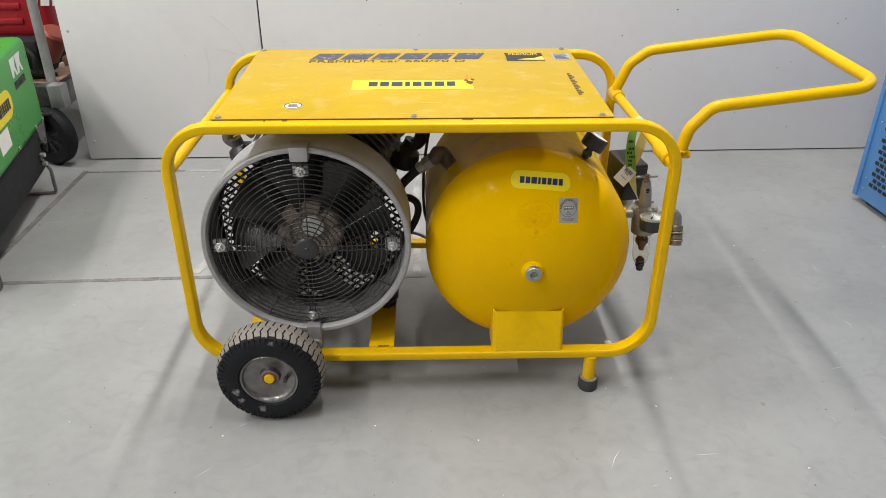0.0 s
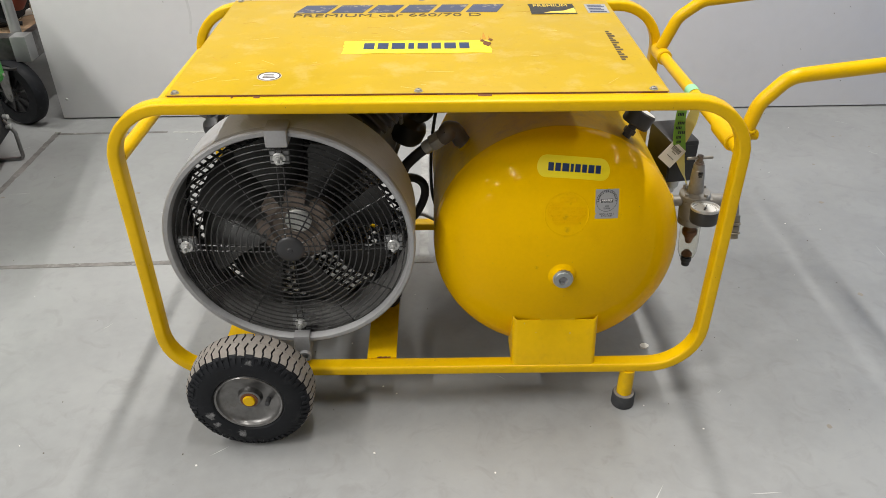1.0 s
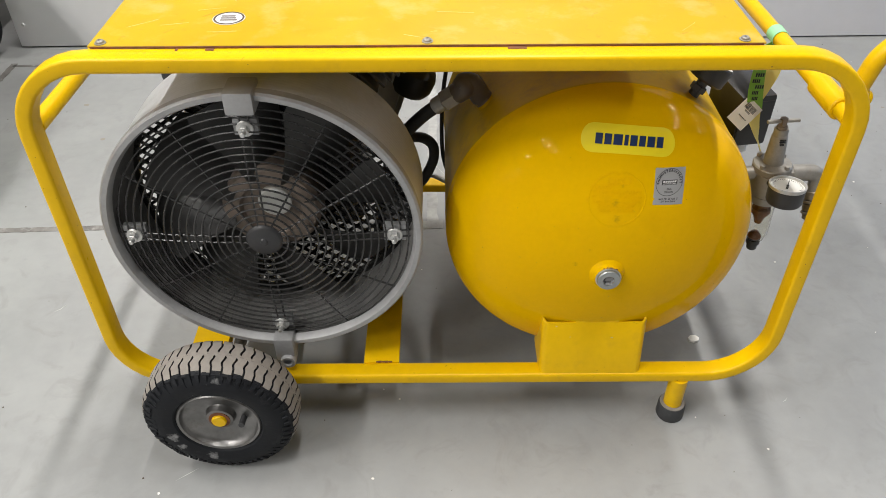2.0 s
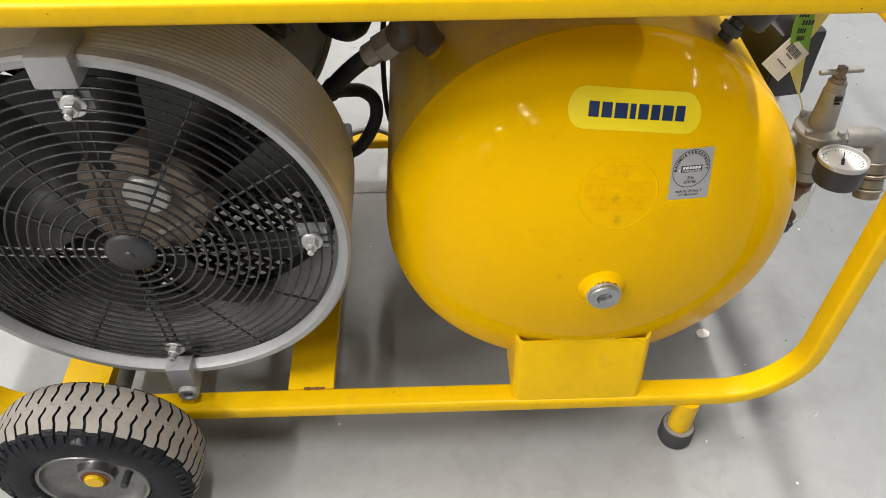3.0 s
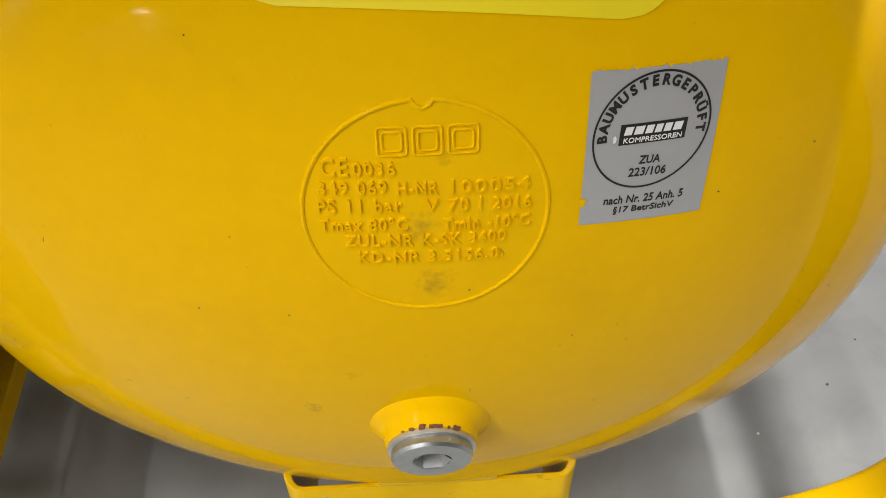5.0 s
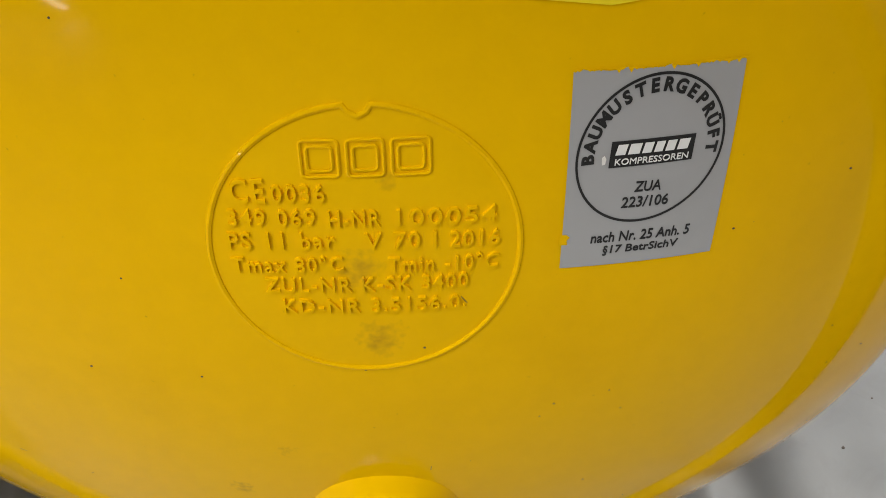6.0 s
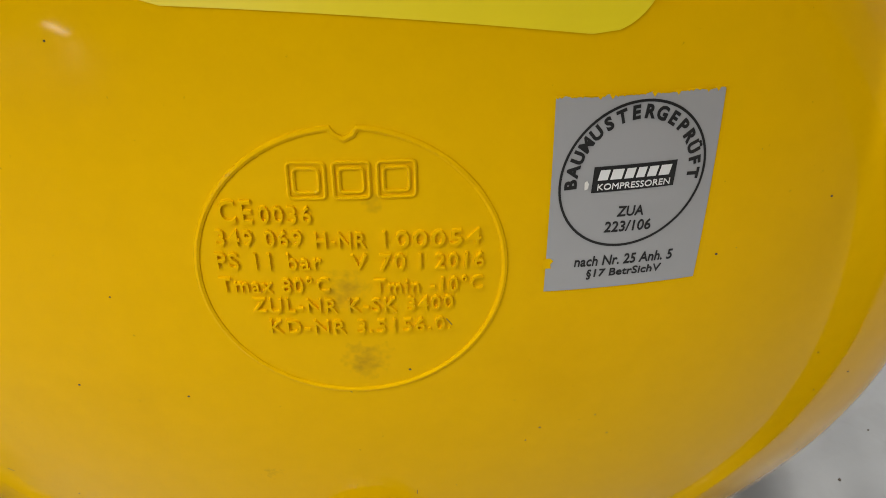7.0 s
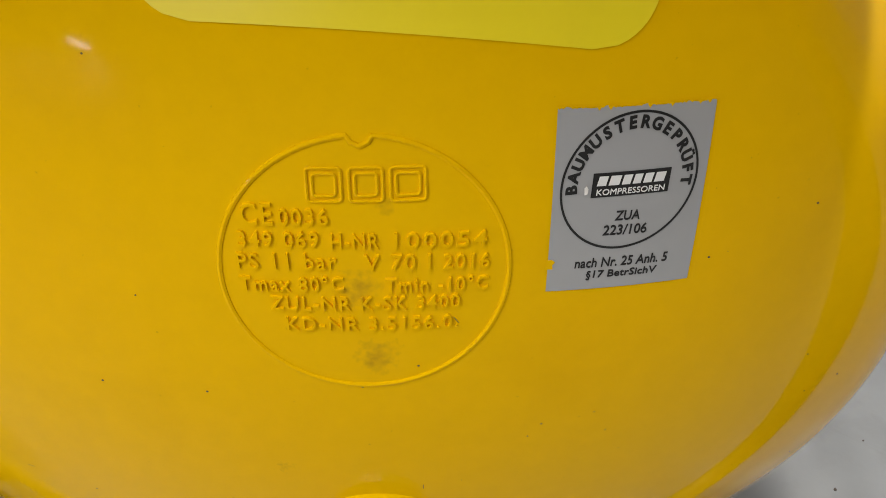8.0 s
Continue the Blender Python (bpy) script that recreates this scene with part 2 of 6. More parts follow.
    "pale_wood": material("pale_wood", (0.60, 0.50, 0.36), 0.7, spread=0.15, grain=18, stain=5, bump=0.2, stretch=(1, 8, 1)),
    "lamp_white": material("lamp_white", (0.8, 0.8, 0.8), 0.5, spread=0.02),
}
gm, gn, gl, gb = nodes_of("clear_plastic")
gb.inputs["Base Color"].default_value = (0.93, 0.92, 0.86, 1)
gb.inputs["Roughness"].default_value = 0.06
gb.inputs["Transmission Weight"].default_value = 1.0
gb.inputs["IOR"].default_value = 1.2
M["clear_plastic"] = gm


# ---- shape helpers ----
def part(name, bm, mat, parent=None, label="", smooth=True):
    """Links a bmesh as one mesh object, under a thing or a part when one is given."""
    me = bpy.data.meshes.new(name)
    bmesh.ops.recalc_face_normals(bm, faces=bm.faces)
    if smooth:
        for f in bm.faces:
            f.smooth = True
        for e in bm.edges:
            if len(e.link_faces) == 2 and e.calc_face_angle(0) > 0.6:
                e.smooth = False
    bm.to_mesh(me)
    bm.free()
    for mm in mat if isinstance(mat, (list, tuple)) else (mat,):
        me.materials.append(M[mm])
    ob = new(name, me)
    if parent and parent.parent and parent.parent.parent:
        parent = parent.parent
    if parent:
        ob.parent = parent
        if parent.type == "EMPTY":
            ob.matrix_parent_inverse = pose(*parent.location).inverted()
    return tagged(ob, label) if label else ob


def thing(name, at, label, category, group="", kind=""):
    ob = new(name)
    ob.empty_display_size = 0.1
    ob.location = at
    return tagged(ob, label, category, group, kind)


def box(bm, a, b, bevel=0.0, m=None, seg=2):
    """A box between two corners, with rounded edges."""
    r = bmesh.ops.create_cube(bm, size=1)
    vs = r["verts"]
    for v in vs:
        v.co = Vector([(a[i] + b[i]) / 2 + v.co[i] * abs(b[i] - a[i]) for i in range(3)])
    if bevel:
        es = list({e for v in vs for e in v.link_edges})
        r = bmesh.ops.bevel(bm, geom=es, offset=bevel, segments=seg, affect="EDGES", profile=0.6)
        vs = list({v for f in r["faces"] for v in f.verts} | {v for v in vs if v.is_valid})
    if m is not None:
        bmesh.ops.transform(bm, matrix=m, verts=vs)
    return vs


def turn_to(axis):
    return Vector((0, 0, 1)).rotation_difference(Vector(axis)).to_matrix().to_4x4()


def lathe(bm, profile, origin=(0, 0, 0), axis=(0, 0, 1), seg=40, close=False, fn=None):
    """Rings of (radius, height) spun about an axis."""
    m = Matrix.Translation(origin) @ turn_to(axis)
    rings = []
    for r, h in profile:
        if r < 1e-6:
            rings.append([bm.verts.new(m @ Vector((0, 0, h)))])
        else:
            rings.append([bm.verts.new(m @ Vector((r * math.cos(2 * math.pi * k / seg), r * math.sin(2 * math.pi * k / seg), h))) for k in range(seg)])
    pairs = list(zip(rings, rings[1:])) + ([(rings[-1], rings[0])] if close else [])
    for p, q in pairs:
        for k in range(seg):
            j = (k + 1) % seg
            if len(p) == 1 and len(q) == 1:
                continue
            if len(p) == 1:
                bm.faces.new((p[0], q[k], q[j]))
            elif len(q) == 1:
                bm.faces.new((p[k], p[j], q[0]))
            else:
                bm.faces.new((p[k], p[j], q[j], q[k]))
    return rings


def rod(bm, p0, p1, r0, r1=None, seg=20, edge=0.0):
    """A capped round bar from p0 to p1."""
    p0, p1 = Vector(p0), Vector(p1)
    h = (p1 - p0).length
    r1 = r0 if r1 is None else r1
    e = min(edge, h / 3)
    prof = [(0, 0), (r0 - e, 0), (r0, e), (r1, h - e), (r1 - e, h), (0, h)] if e else [(0, 0), (r0, 0), (r1, h), (0, h)]
    lathe(bm, prof, p0, p1 - p0, seg)


def hexagon(bm, p0, p1, r):
    rod(bm, p0, p1, r, seg=6, edge=r * 0.08)


def smooth_path(points, steps=8, closed=False):
    """Catmull-Rom through the points."""
    pts = [Vector(p) for p in points]
    n = len(pts)
    out = []
    for i in range(n if closed else n - 1):
        a, b, c, d = (pts[(i + k) % n] if closed else pts[min(max(i + k, 0), n - 1)] for k in (-1, 0, 1, 2))
        for s in range(steps):
            t = s / steps
            out.append(0.5 * ((2 * b) + (c - a) * t + (2 * a - 5 * b + 4 * c - d) * t * t + (3 * b - a - 3 * c + d) * t ** 3))
    if not closed:
        out.append(pts[-1])
    return out


def bent(points, radius, steps=8):
    """A polyline whose corners are rounded by arcs of the radius."""
    pts = [Vector(p) for p in points]
    out = [pts[0]]
    for a, b, c in zip(pts, pts[1:], pts[2:]):
        u, w = (a - b).normalized(), (c - b).normalized()
        ang = u.angle(w)
        cut = min(radius / math.tan(ang / 2), 0.49 * min((a - b).length, (c - b).length))
        rr = cut * math.tan(ang / 2)
        mid = b + (u + w).normalized() * (rr / math.sin(ang / 2))
        s, e = b + u * cut - mid, b + w * cut - mid
        turn = s.rotation_difference(e)
        for k in range(steps + 1):
            q = Euler().to_quaternion().slerp(turn, k / steps)
            out.append(mid + q @ s)
    out.append(pts[-1])
    return out


def sweep(bm, path, section, closed=False, up=(0, 1, 0), caps=True):
    """Sweeps a closed section (list of (u, v)) along a path; v follows the direction up."""
    pts = [Vector(p) for p in path]
    n = len(pts)
    rings = []
    up = Vector(up)
    for i, p in enumerate(pts):
        d = (pts[(i + 1) % n] - pts[i - 1]) if closed else (pts[min(i + 1, n - 1)] - pts[max(i - 1, 0)])
        d.normalize()
        u = up.cross(d)
        if u.length < 1e-4:
            u = Vector((1, 0, 0)).cross(d)
        u.normalize()
        v = d.cross(u)
        rings.append([bm.verts.new(p + u * a + v * b) for a, b in section])
    m = len(section)
    for i in range(n if closed else n - 1):
        p, q = rings[i], rings[(i + 1) % n]
        for k in range(m):
            bm.faces.new((p[k], p[(k + 1) % m], q[(k + 1) % m], q[k]))
    if not closed and caps:
        bm.faces.new(rings[0])
        bm.faces.new(rings[-1][::-1])


def disc_section(r, seg=14):
    return [(r * math.cos(2 * math.pi * k / seg), r * math.sin(2 * math.pi * k / seg)) for k in range(seg)]


def square_section(a, b, r=0.004, seg=3):
    out = []
    for cx, cy, s in ((1, 1, 0), (-1, 1, 1), (-1, -1, 2), (1, -1, 3)):
        for k in range(seg + 1):
            t = (s + k / seg) * math.pi / 2
            out.append((cx * (a / 2 - r) + r * math.cos(t), cy * (b / 2 - r) + r * math.sin(t)))
    return out


def pipe(bm, path, r, seg=14, closed=False, up=(0.13, 0.27, 0.95)):
    """A round tube along a path, with no twist."""
    pts = [Vector(p) for p in path]
    n = len(pts)
    rings = []
    u = None
    for i, p in enumerate(pts):
        d = (pts[(i + 1) % n] - pts[i - 1]) if closed else (pts[min(i + 1, n - 1)] - pts[max(i - 1, 0)])
        d.normalize()
        u = (Vector(up).cross(d) if u is None else u - d * u.dot(d)).normalized()
        v = d.cross(u)
        rings.append([bm.verts.new(p + u * a + v * b) for a, b in disc_section(r, seg)])
    for i in range(n if closed else n - 1):
        p, q = rings[i], rings[(i + 1) % n]
        for k in range(seg):
            bm.faces.new((p[k], p[(k + 1) % seg], q[(k + 1) % seg], q[k]))
    if not closed:
        bm.faces.new(rings[0][::-1])
        bm.faces.new(rings[-1])


def slab(bm, outline, z0, z1):
    """A prism over an outline of (x, y)."""
    a = [bm.verts.new((x, y, z0)) for x, y in outline]
    b = [bm.verts.new((x, y, z1)) for x, y in outline]
    bm.faces.new(a[::-1])
    bm.faces.new(b)
    for k in range(len(a)):
        j = (k + 1) % len(a)
        bm.faces.new((a[k], a[j], b[j], b[k]))


def letters(text, size, thick=0.0003, spacing=1.0, align="CENTER", bold=0.0):
    """The text as a mesh in a bmesh, lying in xy, with the built-in font."""
    cu = bpy.data.curves.new("text", "FONT")
    cu.body, cu.size, cu.align_x, cu.align_y, cu.space_character = text, size, align, "CENTER", spacing
    cu.extrude, cu.resolution_u, cu.offset = thick, 3, bold
    ob = bpy.data.objects.new("text", cu)
    scene.collection.objects.link(ob)
    dg = bpy.context.evaluated_depsgraph_get()
    me = bpy.data.meshes.new_from_object(ob.evaluated_get(dg))
    bm = bmesh.new()
    bm.from_mesh(me)
    bpy.data.objects.remove(ob)
    bpy.data.curves.remove(cu)
    bpy.data.meshes.remove(me)
    return bm


def fit_width(bm, width, height=None):
    """Scales flat lettering to a width and a height, centred."""
    xs, ys = [v.co.x for v in bm.verts], [v.co.y for v in bm.verts]
    sx = width / (max(xs) - min(xs))
    sy = height / (max(ys) - min(ys)) if height else sx
    cx, cy = (max(xs) + min(xs)) / 2, (max(ys) + min(ys)) / 2
    for v in bm.verts:
        v.co.x, v.co.y = (v.co.x - cx) * sx, (v.co.y - cy) * sy
    return bm


# ---- the hall ----
bm = bmesh.new()
box(bm, (-13, -13, -0.2), (13, 9, 0))
floor = tagged(part("floor", bm, "floor_paint", smooth=False), "grey painted concrete floor with scuffs", "floor", kind="structure")
bm = bmesh.new()
box(bm, (-13, -13, CEILING), (13, 9, CEILING + 0.2))
tagged(part("ceiling", bm, "hall_ceiling", smooth=False), "dull grey hall ceiling", "ceiling", kind="structure")
for wname, a, b in (("wall_south", (-13, -13.2, 0), (13, -13, CEILING)), ("wall_far", (-13, 9, 0), (13, 9.2, CEILING)), ("wall_east", (13, -13.2, 0), (13.2, 9.2, CEILING)), ("wall_west", (-13.2, -13.2, 0), (-13, 9.2, CEILING))):
    bm = bmesh.new()
    box(bm, a, b)
    tagged(part(wname, bm, "hall_wall", smooth=False), "plain pale grey hall wall", "wall", kind="structure")
for lx, ly in LAMPS:
    lamp = thing("ceiling_lamp", (lx, ly, CEILING - 0.09), "long white ceiling lamp in a flat housing", "lamp", group="ceiling lamps")
    bm = bmesh.new()
    box(bm, (lx - 0.10, ly - 0.70, CEILING - 0.085), (lx + 0.10, ly + 0.70, CEILING - 0.004), 0.01)
    part("housing", bm, "lamp_white", lamp)

# The partition stands a little skew to the machine.
PART_Y, PART_X, PART_SKEW = 1.431, -1.288, math.degrees(math.atan(0.0175))
wall = thing("wall_north", (PART_X, PART_Y, 0), "white panelled partition wall with scuff marks", "wall", kind="structure")
panel_m = pose(PART_X, PART_Y, 0, 0, 0, PART_SKEW)
for x0, x1 in ((0, 0.712), (0.718, 3.2), (3.206, 5.6), (5.606, 8.0)):
    bm = bmesh.new()
    box(bm, (x0, 0, 0.005), (x1, 0.018, 1.30), 0.0015, panel_m)
    part("panel", bm, "wall_white", wall)
bm = bmesh.new()
box(bm, (0.02, 0.019, 0), (8.0, 0.075, 1.29), 0, panel_m)
part("core", bm, "hall_dark", wall)
for sx, sz in ((0.025, 0.50), (0.028, 0.075), (0.025, 0.93), (0.03, 1.25)):
    bm = bmesh.new()
    p = panel_m @ Vector((sx, -0.0022, sz))
    lathe(bm, [(0, 0), (0.004, 0.0004), (0.0055, 0.0025)], p, (0, 1, 0), 14)
    part("panel_screw", bm, "zinc", wall)
# scuffs and pencil marks on the panels
random.seed(4)
bm = bmesh.new()
for pts in ([(0.54, 0.55), (0.60, 0.50), (0.645, 0.42), (0.65, 0.36)], [(0.50, 0.43), (0.54, 0.435), (0.60, 0.42), (0.66, 0.40)], [(0.505, 0.43), (0.51, 0.36), (0.50, 0.30)]):
    path = [panel_m @ Vector((x, -0.0004, z)) for x, z in pts]
    sweep(bm, smooth_path(path, 6), [(-0.004, 0), (0.004, 0), (0.004, 0.0004), (-0.004, 0.0004)], up=(0, 1, 0))
part("scuff", bm, "wall_scuff", wall)
bm = bmesh.new()
for _ in range(40):
    x, z = random.uniform(0.3, 3.1), random.uniform(0.05, 0.62)
    s = random.uniform(0.001, 0.0028)
    lathe(bm, [(0, 0), (s, 0.0002), (s * 0.8, 0.0009)], panel_m @ Vector((x, -0.0009, z)), (0, 1, 0), 7)
part("fleck", bm, "ink_brown", wall)


def tape(label, mat, x0, y0, x1, y1, wide, seed):
    """Worn marking tape on the floor, with ragged edges."""
    random.seed(seed)
    bm = bmesh.new()
    n = max(6, int(math.hypot(x1 - x0, y1 - y0) / 0.012))
    d = Vector((x1 - x0, y1 - y0)).normalized()
    nrm = Vector((-d.y, d.x))
    left, right = [], []
    for k in range(n + 1):
        p = Vector((x0, y0)).lerp(Vector((x1, y1)), k / n)
        a, b = wide / 2 * random.uniform(0.75, 1.05), wide / 2 * random.uniform(0.75, 1.05)
        left.append(bm.verts.new((*(p + nrm * a), 0.0012)))
        right.append(bm.verts.new((*(p - nrm * b), 0.0012)))
    for k in range(n):
        bm.faces.new((left[k], right[k], right[k + 1], left[k + 1]))
    for v in bmesh.ops.extrude_face_region(bm, geom=bm.faces[:])["geom"]:
        if isinstance(v, bmesh.types.BMVert):
            v.co.z = 0.0003
    return tagged(part("floor_tape", bm, mat, smooth=False), label, "floor tape", kind="structure")


DARK_TAPE, PALE_TAPE = "worn dark marking tape stuck on the floor", "faded grey marking tape stuck on the floor"
tape(DARK_TAPE, "tape_dark", -1.265, 1.322, -1.298, -0.62, 0.022, 1)
tape(DARK_TAPE, "tape_dark", -1.265, 1.306, -0.89, 1.315, 0.012, 2)
tape(DARK_TAPE, "tape_dark", -1.9, 0.478, -0.60, 0.523, 0.017, 3)
tape(PALE_TAPE, "tape_pale", -0.655, 0.547, -0.598, 0.768, 0.03, 4)
tape(PALE_TAPE, "tape_pale", -0.007, 1.295, -0.004, 0.535, 0.026, 5)
tape(PALE_TAPE, "tape_pale", -0.10, 0.522, 0.02, 0.522, 0.03, 6)
tape(PALE_TAPE, "tape_pale", -0.87, 1.315, 0.44, 1.304, 0.016, 7)

# ---- the air compressor ----
comp = thing("air_compressor", (0.02, 0.3, 0), "yellow wheeled air compressor with tank and fan in a tube frame", "air compressor")
FY, BY = 0.0080, 0.5340          # centre planes of the front and the back loop
XL, XR, ZB, ZT = -0.4885, 0.5270, 0.0995, 0.6450
INSET = (0.0095, 0.0140)
TUBE_H, TUBE_D = 0.0200, 0.0300  # the flat tube of the loops: height and depth


def loop(y, inset=(0.0, 0.0)):
    r, n = 0.0935, 9
    x0, x1 = XL + inset[0], XR - inset[1]
    pts = []
    for cx, cz, s in ((x1 - r, ZT - r, 0), (x0 + r, ZT - r, 1), (x0 + r, ZB + r, 2), (x1 - r, ZB + r, 3)):
        for k in range(n + 1):
            t = (s + k / n) * math.pi / 2
            pts.append((cx + r * math.cos(t), y, cz + r * math.sin(t)))
    bm = bmesh.new()
    sweep(bm, pts, square_section(TUBE_H, TUBE_D, 0.0045), closed=True, up=(0, 1, 0))
    return bm


front = part("front_loop", loop(FY), "frame_paint", comp)
back = part("back_loop", loop(BY, INSET), "frame_paint", comp)


def rail_x(side, y):
    """Where a side rail runs at a depth y; the back loop is a little narrower than the front one."""
    t = (y - FY) / (BY - FY)
    return XL + INSET[0] * t if side < 0 else XR - INSET[1] * t


for side, z in ((-1, 0.552), (1, 0.555)):
    bm = bmesh.new()
    rod(bm, (rail_x(side, FY), FY + 0.012, z), (rail_x(side, BY), BY - 0.012, z), 0.0114)
    part("side_rail", bm, "frame_paint", comp)
for y0, y1 in ((0.045, 0.115), (0.455, 0.510)):
    bm = bmesh.new()
    rod(bm, (rail_x(1, y0), y0, 0.555), (rail_x(1, y1), y1, 0.555), 0.0160, edge=0.002)
    part("sleeve", bm, "frame_paint", comp)

# handle, a bent U of round tube on the two sleeves
bm = bmesh.new()
handle_path = bent([(0.559, 0.082, 0.561), (0.570, 0.083, 0.608), (0.612, 0.084, 0.655), (0.949, 0.083, 0.697), (0.926, 0.472, 0.712), (0.583, 0.479, 0.668), (0.538, 0.482, 0.633), (0.512, 0.484, 0.567)], 0.052, 10)
pipe(bm, handle_path, 0.0125, 16)
part("handle", bm, "frame_paint", comp)
bm = bmesh.new()
rod(bm, (0.52, 0.08, 0.553), (0.578, 0.08, 0.553), 0.0088, edge=0.001)
rod(bm, (0.530, 0.08, 0.554), (0.540, 0.08, 0.554), 0.012, edge=0.001)
for k in range(12):
    a = k / 12 * 2 * math.pi
    rod(bm, (0.5595 + 0.012 * math.cos(a), 0.081 + 0.012 * math.sin(a), 0.5605), (0.5595 + 0.012 * math.cos(a + 0.5), 0.081 + 0.012 * math.sin(a + 0.5), 0.5625 + 0.001 * (k % 3)), 0.0034, 0.0028, seg=8, edge=0.001)
part("pivot_bolt", bm, "frame_paint", comp)

# cross bars of the base
BAR_Z = 0.1125
for x0, x1 in ((-0.397, -0.338), (-0.110, -0.053)):
    bm = bmesh.new()
    box(bm, (x0, 0.0205, BAR_Z - 0.005), (x1, BY - 0.0125, BAR_Z), 0.0012)
    bar = part("cross_bar", bm, "frame_paint", comp)
    for xw in (x0 + 0.001, x1 - 0.006):
        bm = bmesh.new()
        box(bm, (xw, 0.0235, ZB - 0.008), (xw + 0.005, BY - 0.0155, BAR_Z - 0.005), 0.001)
        part("web", bm, "frame_paint", bar)
    bm = bmesh.new()
    for k in range(14):
        t = x0 + 0.006 + (x1 - x0 - 0.012) * k / 13
        if 0.25 < k / 13 < 0.8:
            rod(bm, (t, 0.0208, BAR_Z - 0.0005), (t + 0.005, 0.0208, BAR_Z), 0.0010 + 0.0004 * (k % 3), seg=6)
    part("chipped_weld", bm, "rust", bar, "bare rusty weld seam")

# top plate
bm = bmesh.new()
box(bm, (-0.393, 0.0205, 0.6555), (0.396, 0.5430, 0.6580), 0.0008)
for v in bm.verts:
    if v.co.x > 0 and v.co.y > 0.3:
        v.co.x -= 0.005
plate = part("top_plate", bm, "plate_paint", comp, "scratched yellow sheet-metal top plate")
for x in (-0.380, 0.002, 0.373):
    for y in (0.0285, 0.5345):
        bm = bmesh.new()
        lathe(bm, [(0.0068, 0), (0.0068, 0.001), (0.0050, 0.0012), (0.0048, 0.003), (0.0035, 0.0042), (0.0018, 0.0042), (0.0015, 0.0025), (0, 0.0025)], (x, y, 0.658), (0, 0, 1), 16)
        part("screw", bm, "nickel", plate)


def on_plate(bm, x, y, z=0.6583, turn=0.0):
    bmesh.ops.transform(bm, matrix=pose(x, y, z, 0, 0, turn), verts=bm.verts)
    return bm


def flat_card(w, h, t=0.0003, ragged=0.0, seed=0):
    """A thin flat sticker in xy, with a ragged edge where it is torn."""
    random.seed(seed)
    bm = bmesh.new()
    pts = []
    n = 14
    for (ax, ay), (bx, by) in zip(((-1, -1), (1, -1), (1, 1), (-1, 1)), ((1, -1), (1, 1), (-1, 1), (-1, -1))):
        for k in range(n):
            j = ragged * random.uniform(-1, 0.2) if k else 0
            x, y = ax + (bx - ax) * k / n, ay + (by - ay) * k / n
            pts.append((x * w / 2 + (j * x if ay == by else j * 0 + (j if ax > 0 else -j)), y * h / 2 + (j * ay if ay == by else 0)))
    slab(bm, pts, 0, t)
    return bm


def mark_blocks(count, width, height, slant=0.0, t=0.0003, gap=0.26):
    """A lettermark as a row of plain blocks, some narrowing to the top or to the foot."""
    bm = bmesh.new()
    w = width / count
    for k in range(count):
        a, b = -width / 2 + k * w + gap * w / 2, -width / 2 + (k + 1) * w - gap * w / 2
        lo, hi = 0.0, 0.0
        y = height / 2
        lo, hi = lo * (b - a), hi * (b - a)
        slab(bm, [(a + lo - slant * y, -y), (b - lo - slant * y, -y), (b - hi + slant * y, y), (a + hi + slant * y, y)], 0, t)
    return bm


def print_blocks(name, mat, parent, lay, widths, width, height, slant=0.0, t=0.0003, gap=0.004):
    """A lettermark as separate plain blocks of the given relative widths; lay() puts each one onto its surface."""
    unit = (width - gap * (len(widths) - 1)) / sum(widths)
    a, y = -width / 2, height / 2
    for w in widths:
        b = a + w * unit
        bm = bmesh.new()
        slab(bm, [(a - slant * y, -y), (b - slant * y, -y), (b + slant * y, y), (a + slant * y, y)], 0, t)
        part(name, lay(bm), mat, parent)
        a = b + gap


HIRE_MARK, MAKER_MARK = (1.0, 1.0, 1.25, 0.55, 1.0, 0.9, 1.1, 0.95), (1.05, 1.05, 0.9, 0.95, 0.9, 1.05)
card = part("label_strip", on_plate(flat_card(0.266, 0.069, ragged=0.003, seed=2), -0.003, 0.236), "label_yellow", plate, "torn lemon-yellow hire label")
print_blocks("print_block", "ink_navy", card, lambda b: on_plate(b, -0.004, 0.241, 0.6587), HIRE_MARK, 0.19, 0.032, gap=0.006)
print_blocks("print_block", "ink_worn", plate, lambda b: on_plate(b, -0.040, 0.472, 0.6583), MAKER_MARK, 0.41, 0.054, 0.35, gap=0.010)
bm = fit_width(letters("PREMIUM car 660/70 D", 0.03), 0.375, 0.020)
part("model_text", on_plate(bm, -0.065, 0.429, 0.6583), "ink_brown", plate, "PREMIUM car 660/70 D in dark print")
card = part("premium_sticker", on_plate(flat_card(0.094, 0.072, ragged=0.002, seed=5), 0.270, 0.462), "ink_black", plate, "dark advertising sticker")
bm = fit_width(letters("PREMIUM", 0.02), 0.070, 0.015)
part("sticker_text", on_plate(bm, 0.268, 0.485, 0.6587), "label_cream", card)
bm = bmesh.new()
slab(bm, [(-0.02, -0.028), (0.045, -0.03), (0.045, 0.004), (0.02, -0.016), (-0.005, -0.020)], 0, 0.0003)
part("sticker_swoosh", on_plate(bm, 0.270, 0.463, 0.6587), "label_cream", card)
card = part("info_sticker", on_plate(flat_card(0.044, 0.061, ragged=0.001, seed=6), 0.361, 0.463), "sticker_silver", plate)
bm = bmesh.new()
